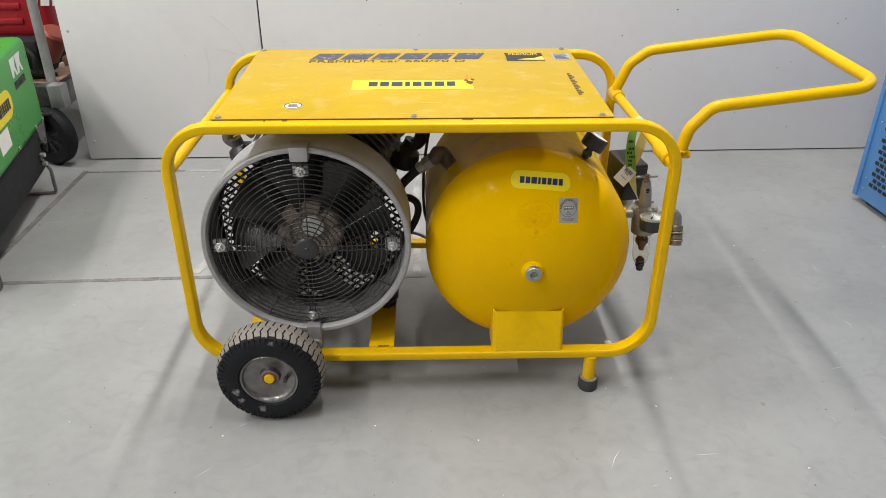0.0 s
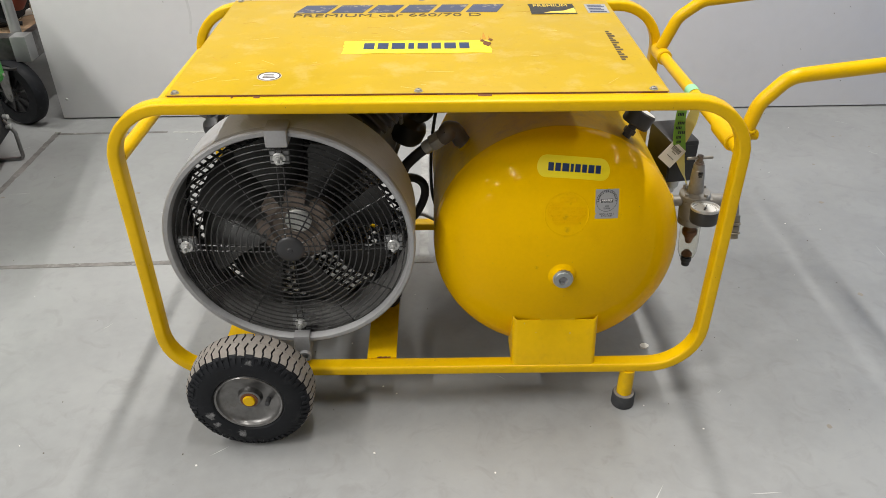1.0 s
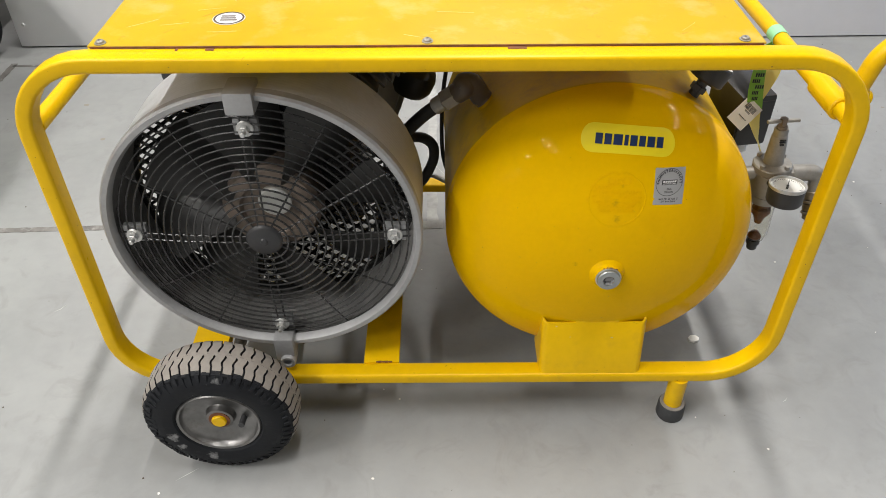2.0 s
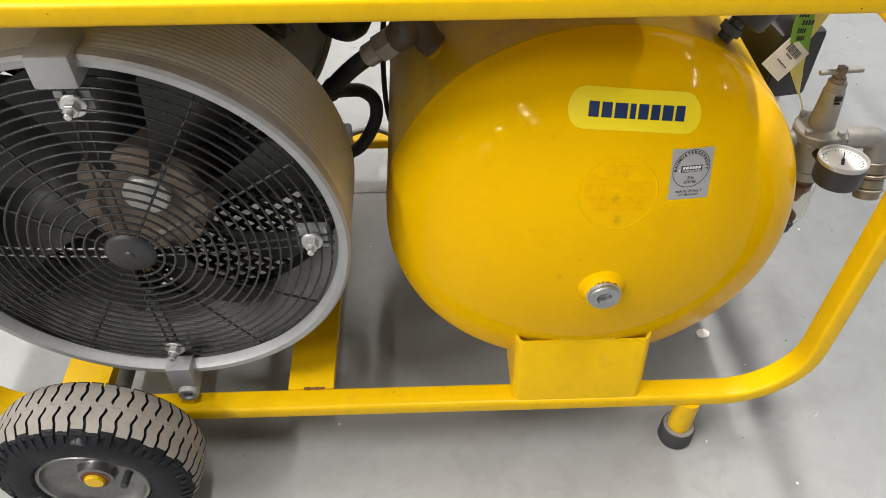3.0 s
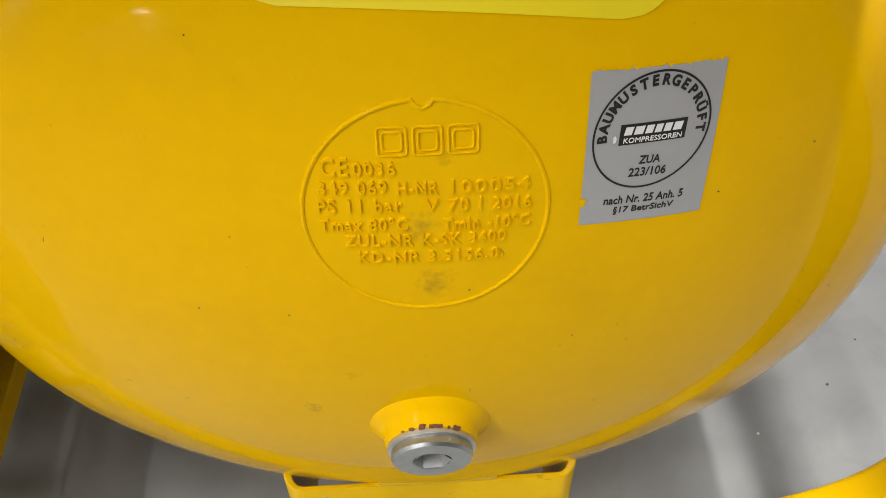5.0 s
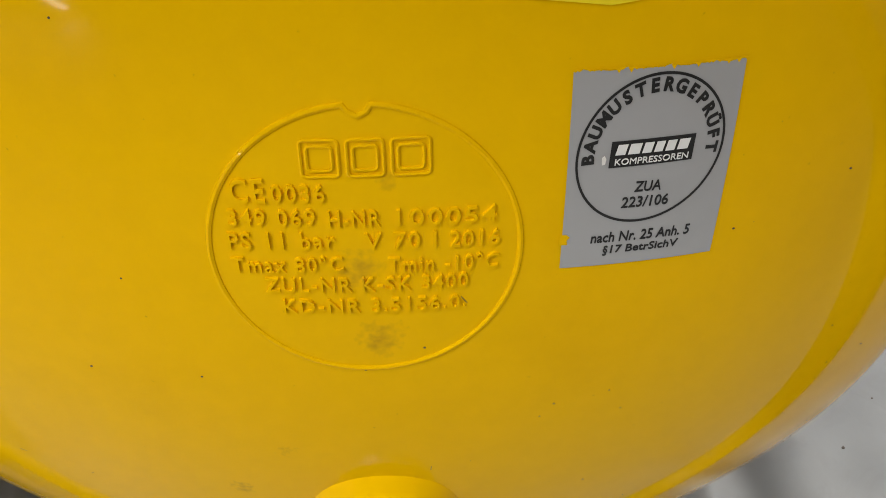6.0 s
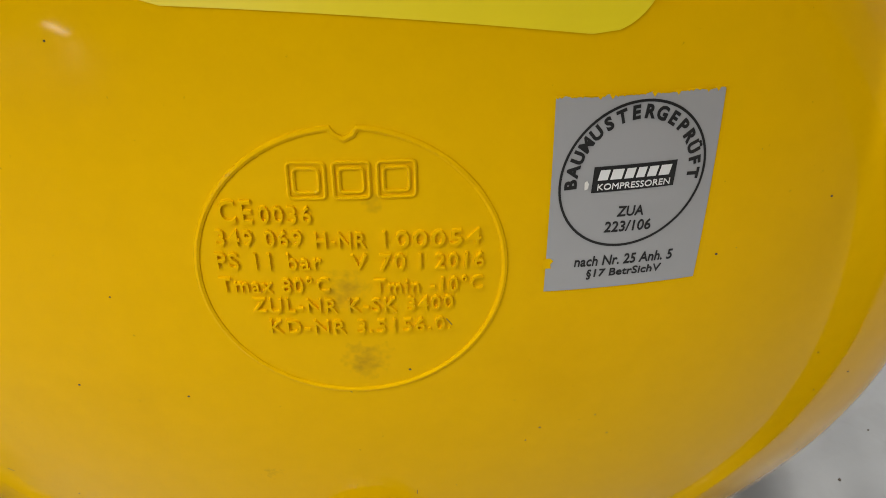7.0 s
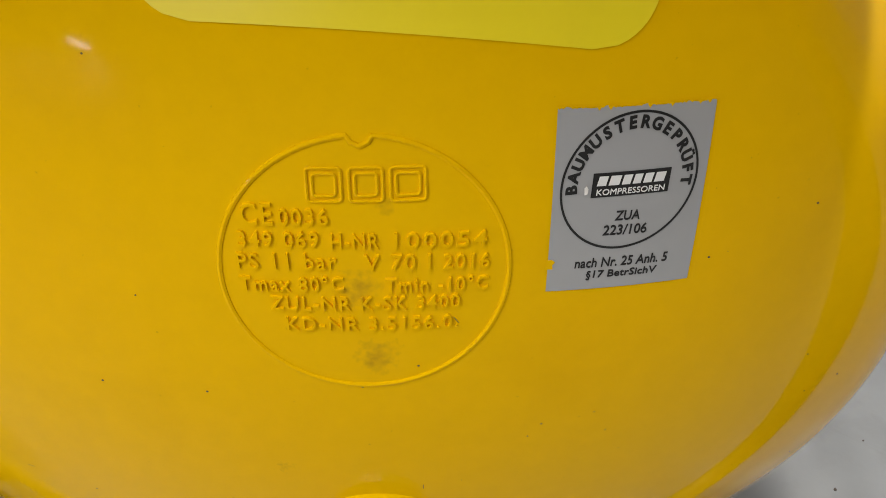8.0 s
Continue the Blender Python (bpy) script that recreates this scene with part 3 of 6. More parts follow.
for k in range(5):
    box(bm, (-0.017, -0.025 + k * 0.011, 0), (0.017 - 0.004 * (k % 3), -0.020 + k * 0.011, 0.0003))
part("print_bars", on_plate(bm, 0.361, 0.463, 0.6587), "ink_navy", card)
# scratches and smears worn into the paint, and a dark brown strip along the front edge
random.seed(44)
for mat, count, long, wide in (("plate_scratch", 34, 0.05, 0.0009), ("plate_smear", 22, 0.035, 0.0018)):
    bm = bmesh.new()
    for _ in range(count):
        x, y, a, s = random.uniform(-0.36, 0.34), random.uniform(0.04, 0.52), random.gauss(0, 0.5), long * random.uniform(0.15, 1)
        mid = Vector((x + random.uniform(-0.004, 0.004), y + random.uniform(-0.004, 0.004)))
        ends = [mid + Vector((math.cos(a), math.sin(a))) * s * q for q in (-0.5, -0.2, 0.15, 0.5)]
        up = [e + Vector((0, wide * random.uniform(0.1, 1.0))) for e in ends]
        slab(bm, [tuple(e) for e in ends] + [tuple(e) for e in up[::-1]], 0.6578, 0.65815)
    tagged(part("scratch", bm, mat, plate, smooth=False), kind="stuff")
bm = bmesh.new()
box(bm, (-0.390, 0.0192, 0.6551), (0.393, 0.0207, 0.6576), 0.0004)
part("edge_line", bm, "rust", plate, "thin dark brown line along the front edge of the plate")
# web address along the right edge, as bars
bm = bmesh.new()
for k in range(13):
    h = 0.007 + 0.003 * ((k * 5) % 3)
    box(bm, (-0.005, -0.085 + k * 0.0125, 0), (-0.005 + h, -0.085 + k * 0.0125 + 0.008, 0.0003))
part("print_bars", on_plate(bm, 0.355, 0.244, 0.6583), "ink_brown", plate)
# oval sign
bm = bmesh.new()
lathe(bm, [(0, 0), (0.02, 0), (0.02, 0.0003), (0, 0.0003)], (0, 0, 0), (0, 0, 1), 28)
card = part("oval_sign", on_plate(bm, -0.244, 0.097), "white_print", plate, "small scuffed white oval sign")
bm = bmesh.new()
lathe(bm, [(0.0165, 0), (0.019, 0), (0.019, 0.0003), (0.0165, 0.0003)], (0, 0, 0), (0, 0, 1), 28, close=True)
for k in (-1, 0, 1):
    box(bm, (-0.010, k * 0.006 - 0.0015, 0), (0.009 - 0.002 * k, k * 0.006 + 0.0015, 0.0003))
part("sign_print", on_plate(bm, -0.244, 0.097, 0.6587), "ink_brown", card)
# rust and chips on the plate and the loop
random.seed(12)
bm = bmesh.new()
for x, y, r in ((0.124, 0.250, 0.010), (0.117, 0.266, 0.006), (0.131, 0.272, 0.005)):
    pts = [(x + r * random.uniform(0.4, 1.1) * math.cos(t / 9 * 2 * math.pi), y + 1.6 * r * random.uniform(0.4, 1.1) * math.sin(t / 9 * 2 * math.pi)) for t in range(9)]
    slab(bm, pts, 0.6585, 0.65915)
part("rust_patch", bm, "rust", plate, smooth=False)
bm = bmesh.new()
for x, y, w, h in ((0.120, 0.279, 0.006, 0.038), (0.129, 0.272, 0.004, 0.025), (0.113, 0.268, 0.003, 0.019)):
    slab(bm, [(x - w * random.uniform(0.5, 1), y), (x + w * random.uniform(0.5, 1), y), (x + w * 0.3, y + h * 0.6), (x, y + h), (x - w * 0.4, y + h * 0.5)], 0.6579, 0.6583)
part("rust_streak", bm, "rust_stain", plate, smooth=False)
for x0, w in ((0.095, 0.022), (-0.255, 0.010), (-0.29, 0.003)):
    bm = bmesh.new()
    box(bm, (x0, 0.0130, ZT + TUBE_H / 2 - 0.0010), (x0 + w, 0.0212, ZT + TUBE_H / 2 + 0.0006), 0.0004)
    part("paint_chip", bm, "rust", front)
random.seed(21)
bm = bmesh.new()
for _ in range(11):
    x = random.uniform(-0.4, 0.45)
    z = random.choice((ZT, ZB)) + random.uniform(-0.006, 0.006)
    s = random.uniform(0.0003, 0.0009)
    lathe(bm, [(0, 0), (s, 0.0001), (s * 0.7, 0.0005)], (x, FY - TUBE_D / 2 - 0.0003, z), (0, 1, 0), 6)
for _ in range(9):
    x = random.choice((XL, XR)) + random.uniform(-0.006, 0.006)
    s = random.uniform(0.0003, 0.0009)
    lathe(bm, [(0, 0), (s, 0.0001), (s * 0.7, 0.0005)], (x, FY - TUBE_D / 2 - 0.0003, random.uniform(0.22, 0.53)), (0, 1, 0), 6)
tagged(part("chip", bm, "rust", front), kind="stuff")

# ---- tank ----
# dished ends: a crown of radius RC that runs through a knuckle RK into the shell
TX, TZ, TR, TY = 0.2540, 0.3173, 0.2311, -0.0010
RC, RK = 0.3925, 0.0849
KNUCKLE_Y = TY + RC - math.sqrt((RC - RK) ** 2 - (TR - RK) ** 2)
CROWN = math.asin((TR - RK) / (RC - RK))
TANK_END = 0.452


def dome_y(x, z):
    r = min(math.hypot(x - TX, z - TZ), TR)
    if r < RC * math.sin(CROWN):
        return TY + RC - math.sqrt(RC * RC - r * r)
    return KNUCKLE_Y - math.sqrt(max(0.0, RK * RK - (r - TR + RK) ** 2))


def dish():
    """(radius, depth) from the middle of a dished end out to its rim."""
    out = [(RC * math.sin(a), RC * (1 - math.cos(a))) for a in [k / 30 * CROWN for k in range(31)]]
    return out + [(TR - RK + RK * math.sin(a), KNUCKLE_Y - TY - RK * math.cos(a)) for a in [CROWN + k / 18 * (math.pi / 2 - CROWN) for k in range(1, 19)]]


prof = [(r, TY + h) for r, h in dish()]
prof += [(TR, KNUCKLE_Y + 0.010), (TR + 0.0006, KNUCKLE_Y + 0.012), (TR + 0.0006, KNUCKLE_Y + 0.017), (TR, KNUCKLE_Y + 0.019)]
prof += [(TR, TANK_END - 0.010), (TR + 0.0015, TANK_END - 0.007), (TR + 0.0015, TANK_END - 0.003)]
prof += [(r, TANK_END + KNUCKLE_Y - TY - h) for r, h in dish()[::-1]]
prof = [(0 if r < 1e-4 else r, h) for r, h in prof]
bm = bmesh.new()
lathe(bm, prof, (TX, 0, TZ), (0, 1, 0), 128)
# shell faces take the browner paint, which carries the plate's shade in its colour
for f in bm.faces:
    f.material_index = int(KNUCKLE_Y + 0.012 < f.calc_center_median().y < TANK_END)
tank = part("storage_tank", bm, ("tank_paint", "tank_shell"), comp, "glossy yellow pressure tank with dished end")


def on_dome(bm, x, z, lift=0.0002, turn=0.0, droop=0.0):
    """Lays flat lettering in xy onto the dished end, centred at (x, z)."""
    c, s = math.cos(radians(turn)), math.sin(radians(turn))
    for v in bm.verts:
        px, pz = x + c * v.co.x - s * v.co.y, z + s * v.co.x + c * v.co.y - droop * v.co.x ** 2
        v.co = Vector((px, dome_y(px, pz) - lift - v.co.z, pz))
    return bm


def grid_card(outline_fn, nu, nv, t=0.0003):
    """A thin sticker as a grid, so that it can follow the dished end."""
    bm = bmesh.new()
    rows = [[bm.verts.new((*outline_fn(i / nu, j / nv), t)) for i in range(nu + 1)] for j in range(nv + 1)]
    for j in range(nv):
        for i in range(nu):
            bm.faces.new((rows[j][i], rows[j][i + 1], rows[j + 1][i + 1], rows[j + 1][i]))
    return bm


def stadium(u, v, w=0.1258, h=0.0318):
    y = (v - 0.5) * h
    half = w / 2 - h / 2 + math.sqrt(max(0, (h / 2) ** 2 - y * y))
    return (2 * u - 1) * half, y


def bend_fine(bm, step=0.004):
    """Cuts long edges so that flat shapes can follow a curve."""
    for _ in range(3):
        es = [e for e in bm.edges if e.calc_length() > step]
        if not es:
            break
        bmesh.ops.subdivide_edges(bm, edges=es, cuts=1)
    return bm


lab = part("hire_label", on_dome(grid_card(stadium, 40, 24), 0.2640, 0.5087, 0.0001, -4.6, 0.9), "label_yellow", tank, "lemon-yellow rounded hire label")
print_blocks("print_block", "ink_navy", lab, lambda b: on_dome(bend_fine(b), 0.2650, 0.5090, 0.0010, -4.6, 0.7), HIRE_MARK, 0.0905, 0.0116, 0.04, 0.0002, 0.0026)


def sticker_shape(u, v):
    bl, br, tr, tl = (-0.0211, -0.0226), (0.0208, -0.0261), (0.0212, 0.0228), (-0.0211, 0.0256)
    x = (bl[0] * (1 - u) + br[0] * u) * (1 - v) + (tl[0] * (1 - u) + tr[0] * u) * v
    y = (bl[1] * (1 - u) + br[1] * u) * (1 - v) + (tl[1] * (1 - u) + tr[1] * u) * v
    return x, y + (0.0004 * math.sin(u * 37) * math.cos(u * 11) if v == 1 else 0)


SX, SZ = 0.3230, 0.4493
st = part("test_sticker", on_dome(grid_card(sticker_shape, 20, 22), SX, SZ, 0.0001), "sticker_silver", tank, "silver type-approval sticker with round stamp")
bm = bmesh.new()
lathe(bm, [(0.0181, 0), (0.0187, 0), (0.0187, 0.0001), (0.0181, 0.0001)], (0, 0, 0), (0, 0, 1), 72, close=True)
bmesh.ops.scale(bm, vec=(1.01, 0.95, 1), verts=bm.verts)
part("stamp_ring", on_dome(bm, SX - 0.0004, SZ + 0.0054, 0.0005), "ink_black", st)
WORD = "BAUMUSTERGEPRÜFT"
bm = bmesh.new()
for k, ch in enumerate(WORD):
    t = radians(184 - k * 186 / (len(WORD) - 1))
    lb = letters(ch, 0.0041, 0.0001, bold=0.00016)
    bmesh.ops.transform(lb, matrix=pose(0.0157 * math.cos(t), 0.0149 * math.sin(t), 0, 0, 0, math.degrees(t) - 90), verts=lb.verts)
    tmp = bpy.data.meshes.new("tmp")
    lb.to_mesh(tmp)
    lb.free()
    bm.from_mesh(tmp)
    bpy.data.meshes.remove(tmp)
part("stamp_text", on_dome(bm, SX - 0.0004, SZ + 0.0054, 0.0005, -4), "ink_black", st, "BAUMUSTERGEPRÜFT in black round the stamp")
bm = bmesh.new()
box(bm, (-0.0107, -0.0031, 0), (0.0107, 0.0031, 0.0001))
part("stamp_block", on_dome(bend_fine(bm), 0.3229, 0.4547, 0.0005, -3.3), "ink_black", st)
print_blocks("print_block", "white_print", st, lambda b: on_dome(bend_fine(b), 0.3229, 0.4559, 0.0008, -3.6), (0.85, 1, 0.8, 0.75, 0.8, 0.95), 0.0184, 0.0024, 0.2, 0.0001, 0.0007)
bm = fit_width(letters("KOMPRESSOREN", 0.003, 0.0001), 0.0188, 0.0015)
part("stamp_caption", on_dome(bend_fine(bm, 0.002), 0.3229, 0.4530, 0.0008, -3.6), "white_print", st, "KOMPRESSOREN in white on black")
for txt, x, z, w, h in (("ZUA", 0.3230, 0.4461, 0.0070, 0.0026), ("223/106", 0.3227, 0.4422, 0.0124, 0.0028), ("nach Nr. 25 Anh. 5", 0.3229, 0.4330, 0.0268, 0.0028), ("§17 BetrSichV", 0.3232, 0.4291, 0.0206, 0.0028)):
    part("sticker_text", on_dome(bend_fine(fit_width(letters(txt, 0.004, 0.0001, bold=0.00004), w, h), 0.002), x, z, 0.0005, -5), "ink_black", st, txt + " in black print")

bm = bmesh.new()
slab(bm, [(-0.0004, -0.0011), (0.0004, -0.0009), (0.0006, 0.0003), (0.0001, 0.0011), (-0.0005, 0.0007)], 0, 0.0001)
part("scratch", on_dome(bm, 0.3106, 0.4546, 0.0010), "paper_white", st)
bm = bmesh.new()
slab(bm, [(-0.0016, -0.0014), (0.0006, -0.0016), (0.0004, -0.0004), (0.0011, 0.0004), (0.0002, 0.0012), (-0.0016, 0.0013)], 0, 0.0001)
part("tear", on_dome(bm, 0.3027, 0.4350, 0.0005), "tank_paint", st)
bm = bmesh.new()
random.seed(77)
for k in range(26):
    u = k / 25 + random.uniform(-0.015, 0.015)
    x, z = -0.0211 + 0.0423 * u, 0.0256 - 0.0028 * u
    d = random.choice((0.0001, 0.0001, 0.0002, 0.0007))
    slab(bm, [(x - 0.0008, z + 0.0004), (x, z - d), (x + 0.0008, z + 0.0004)], 0, 0.0001)
tagged(part("torn_edge", on_dome(bm, SX, SZ, 0.0005), "tank_paint", st), kind="stuff")

# embossed round type plate
bm = bmesh.new()
cx, cz, cr = 0.2532, 0.4346, 0.0382
gap = 0.085
arc = [(cx + cr * math.sin(a), cz + 0.955 * cr * math.cos(a)) for a in [gap + k / 96 * (2 * math.pi - 2 * gap) for k in range(97)]]
arc += [(cx - 0.0022, cz + 0.955 * cr - 0.0016), (cx, cz + 0.955 * cr - 0.0026), (cx + 0.0022, cz + 0.955 * cr - 0.0016)]
pipe(bm, [(x, dome_y(x, z) + 0.00025, z) for x, z in arc], 0.0009, 8, closed=True)
emb = part("type_plate", bm, "tank_paint", tank, "embossed round type plate")
rows = [("CE", 0.2264, 0.4521, 0.0081, 0.0058), ("0036", 0.2382, 0.4516, 0.0126, 0.0042), ("349 069", 0.2313, 0.4455, 0.0208, 0.0042), ("H-NR", 0.2509, 0.4450, 0.0124, 0.0041), ("100054", 0.2731, 0.4447, 0.0242, 0.0042),
        ("PS 11 bar", 0.2329, 0.4394, 0.0259, 0.0045), ("V 70 l", 0.2617, 0.4389, 0.0174, 0.0044), ("2016", 0.2799, 0.4383, 0.0123, 0.0042),
        ("Tmax 80°C", 0.2336, 0.4329, 0.0275, 0.0044), ("Tmin -10°C", 0.2721, 0.4320, 0.0276, 0.0044), ("ZUL-NR K-SK 3400", 0.2528, 0.4268, 0.0510, 0.0042), ("KD-NR 3.5156.0.", 0.2544, 0.4203, 0.0468, 0.0043)]
for txt, x, z, w, h in rows:
    bm = fit_width(letters(txt, 0.005, 0.0005, 1.15, bold=0.00003), w, h)
    part("embossed_text", on_dome(bend_fine(bm, 0.003), x, z, 0.0003, 180 / math.pi * -0.9 * (x - 0.244)), "tank_paint", emb, txt + " embossed")
for x0, x1 in ((0.2397, 0.2483), (0.2503, 0.2587), (0.2606, 0.2694)):
    for o in (0.0, 0.0014):
        bm = bmesh.new()
        ring = [(x0 + o, 0.4553 + o), (x1 - o, 0.4553 + o), (x1 - o, 0.4636 - o), (x0 + o, 0.4636 - o)]
        pts = [(p[0], dome_y(p[0], p[2]) - 0.0001, p[2]) for p in bent([((ring[0][0] + ring[1][0]) / 2, 0, ring[0][1])] + [(x, 0, z) for x, z in ring[1:] + ring[:1]] + [((ring[0][0] + ring[1][0]) / 2, 0, ring[0][1])], 0.0010, 4)]
        pipe(bm, pts, 0.0005, 6)
        part("mark_frame", bm, "tank_paint", emb)

random.seed(31)
bm = bmesh.new()
for _ in range(50):
    a, q = random.uniform(0, 2 * math.pi), TR * math.sqrt(random.uniform(0.0, 0.75))
    x, z = TX + q * math.cos(a), TZ + q * math.sin(a)
    s = random.choice((0.0001, 0.0002, 0.0003, 0.0004))
    lathe(bm, [(0, -0.0001), (s, 0.0), (s * 0.7, 0.0004)], (x, dome_y(x, z) - 0.0001, z), (0, 1, 0), 6)
for _ in range(8):
    a, q = random.uniform(0, 2 * math.pi), TR * math.sqrt(random.uniform(0.0, 0.6))
    x, z, t, h = TX + q * math.cos(a), TZ + q * math.sin(a), random.uniform(0, 3.14), random.uniform(0.0008, 0.0022)
    pipe(bm, [(x + h * u * math.cos(t), dome_y(x + h * u * math.cos(t), z + h * u * math.sin(t)) + 0.0001, z + h * u * math.sin(t)) for u in (-1, 0, 1)], 0.00017, 5)
tagged(part("fleck", bm, "ink_brown", tank), kind="stuff")

# socket and drain plug in the dished end
bm = bmesh.new()
PX, PZ = 0.2518, 0.3190
lathe(bm, [(0.0275, 0.0060), (0.0262, 0.0015), (0.0246, -0.0010), (0.0215, -0.0035), (0.0196, -0.0062), (0.0190, -0.0090), (0.0182, -0.0098), (0.0160, -0.0100), (0, -0.0100)], (PX, 0, PZ), (0, 1, 0), 48)
boss = part("plug_socket", bm, "tank_paint", tank)
bm = bmesh.new()
lathe(bm, [(0.0150, -0.0095), (0.0180, -0.0099), (0.0182, -0.0118), (0.0150, -0.0120)], (PX, 0, PZ), (0, 1, 0), 40, close=True)
part("seal_ring", bm, "zinc", boss, "dull sealing ring")
bm = bmesh.new()
lathe(bm, [(0.0155, -0.0115), (0.0166, -0.0121), (0.0168, -0.0152), (0.0158, -0.0166), (0.0085, -0.0168), (0.0078, -0.0163)], (PX, 0, PZ), (0, 1, 0), 40)
plug = part("drain_plug", bm, "plug_steel", tank, "zinc plug with hexagon socket")
bm = bmesh.new()
lathe(bm, [(0.0081, -0.0165), (0.0072, -0.0105), (0, -0.0100)], (PX, 0, PZ), (0, 1, 0), 6)
part("hex_socket", bm, "cast_alu", plug)
random.seed(3)
bm = bmesh.new()
for t0, t1, wide in ((52, 62, 0.0011), (66, 69, 0.0007), (76, 92, 0.0010), (97, 104, 0.0013), (112, 118, 0.0008), (126, 129, 0.0006)):
    pipe(bm, [(PX + 0.0182 * math.cos(radians(t)), -0.0094 + random.uniform(-0.0004, 0.0004), PZ + 0.0182 * math.sin(radians(t))) for t in [t0 + (t1 - t0) * k / 4 for k in range(5)]], wide, 6)
part("paint_chip", bm, "rust", boss)

# cradle that carries the tank: a plate bent back at both ends, with a welded lip
def cradle_shape():
    x0, x1, y0, y1, r, t = 0.1705, 0.3320, 0.0010, 0.075, 0.011, 0.0042
    line = [(x0, y1, -1, 0), (x0, 0.045, -1, 0), (x0, 0.026, -1, 0)]
    line += [(x0 + r - r * math.cos(a), y0 + r - r * math.sin(a), -math.cos(a), -math.sin(a)) for a in [k / 6 * math.pi / 2 for k in range(7)]]
    line += [(x0 + 0.05, y0, 0, -1), (x1 - 0.05, y0, 0, -1)]
    line += [(x1 - r + r * math.sin(a), y0 + r - r * math.cos(a), math.sin(a), -math.cos(a)) for a in [k / 6 * math.pi / 2 for k in range(7)]]
    line += [(x1, 0.026, 1, 0), (x1, 0.045, 1, 0), (x1, y1, 1, 0)]
    bm = bmesh.new()
    rows = []
    for x, y, nx, ny in line:
        s = min(1.0, max(0.0, (y - 0.002) / 0.018))
        top = 0.2052 + 0.0108 * s
        i = (x - nx * t, y - ny * t)
        e = (x - nx * 0.0008, y - ny * 0.0008)
        k = (x - nx * (t - 0.0008), y - ny * (t - 0.0008))
        rows.append([bm.verts.new(q) for q in ((x, y, 0.1080), (x, y, top - 0.0008), (*e, top), (*k, top), (*i, top - 0.0008), (*i, 0.1080))])
    for p, q in zip(rows, rows[1:]):
        for n in range(6):
            bm.faces.new((p[n], q[n], q[(n + 1) % 6], p[(n + 1) % 6]))
    bm.faces.new(rows[0])
    bm.faces.new(rows[-1][::-1])
    bmesh.ops.recalc_face_normals(bm, faces=bm.faces)
    return bm


def cradle_lip():
    bm = bmesh.new()
    box(bm, (0.2215, 0.0016, 0.2030), (0.2880, 0.0085, 0.2125), 0.0022, None, 2)
    return bm


for flip in (0, 1):
    cradle = None
    for pname, bm in (("tank_cradle", cradle_shape()), ("lip", cradle_lip())):
        for v in bm.verts:
            v.co.y += max(0.0, 1 - v.co.y / 0.07) * (v.co.z - 0.1225) / 0.09 * 0.017 - 0.002
            v.co.y = BY + 0.008 - v.co.y if flip else v.co.y
        if flip:
            bmesh.ops.reverse_faces(bm, faces=bm.faces)
        piece = part(pname, bm, "frame_paint", cradle or comp)
        cradle = cradle or piece
    if not flip:
        for x, z, w in ((0.1925, 0.1990, 0.0011), (0.2150, 0.1790, 0.0008), (0.2795, 0.1775, 0.0015)):
            bm = bmesh.new()
            y = 0.0010 + 0.986 * (z - 0.1225) / 0.09 * 0.017 - 0.002
            box(bm, (x - w, y - 0.0002, z - w * 0.5), (x + w, y + 0.0010, z + w * 0.5), 0.0001, None, 1)
            part("paint_chip", bm, "pale_cover", cradle)

# ---- fan ----
FX, FZ, FR = -0.231, 0.370, 0.219
FAN_AT = (0.001, 0.009, 0.0068)
bm = bmesh.new()
prof = [(FR - 0.004, 0.018), (FR, 0.024)]
RIB = 0.0066
for k in range(16):
    y = 0.026 + k * RIB
    prof += [(FR + 0.00028, y + 0.0018), (FR + 0.00028, y + 0.0034), (FR - 0.00028, y + 0.0046), (FR - 0.00028, y + 0.0062)]
prof += [(FR, 0.136), (FR - 0.006, 0.136)]
for k in range(15, -1, -1):
    prof += [(FR - 0.0050, 0.026 + k * RIB + 0.0033), (FR - 0.0064, 0.026 + k * RIB)]
lathe(bm, prof, (FX, 0, FZ), (0, 1, 0), 112, close=True)
shroud = part("fan_shroud", bm, "shroud", comp, "ribbed taupe-grey fan shroud")
bm = bmesh.new()
lathe(bm, [(FR - 0.0115, 0.022), (FR - 0.0100, 0.013), (FR - 0.0075, 0.009), (FR - 0.001, 0.009), (FR + 0.0022, 0.012), (FR + 0.0022, 0.024), (FR - 0.004, 0.026)], (FX, 0, FZ), (0, 1, 0), 112, close=True)
part("rim", bm, "cast_alu", shroud, "cast grey front rim")
bm = bmesh.new()
prof = []
for k in range(32):
    y = 0.0265 + k * RIB / 2
    prof += [(FR - 0.0068, y), (FR - 0.0078, y + RIB * 0.25)]
prof += [(FR - 0.0066, prof[-1][1] + 0.001), (FR - 0.0066, 0.0265)]
lathe(bm, prof, (FX, 0, FZ), (0, 1, 0), 96, close=True)
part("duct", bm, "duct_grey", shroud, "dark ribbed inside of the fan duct")
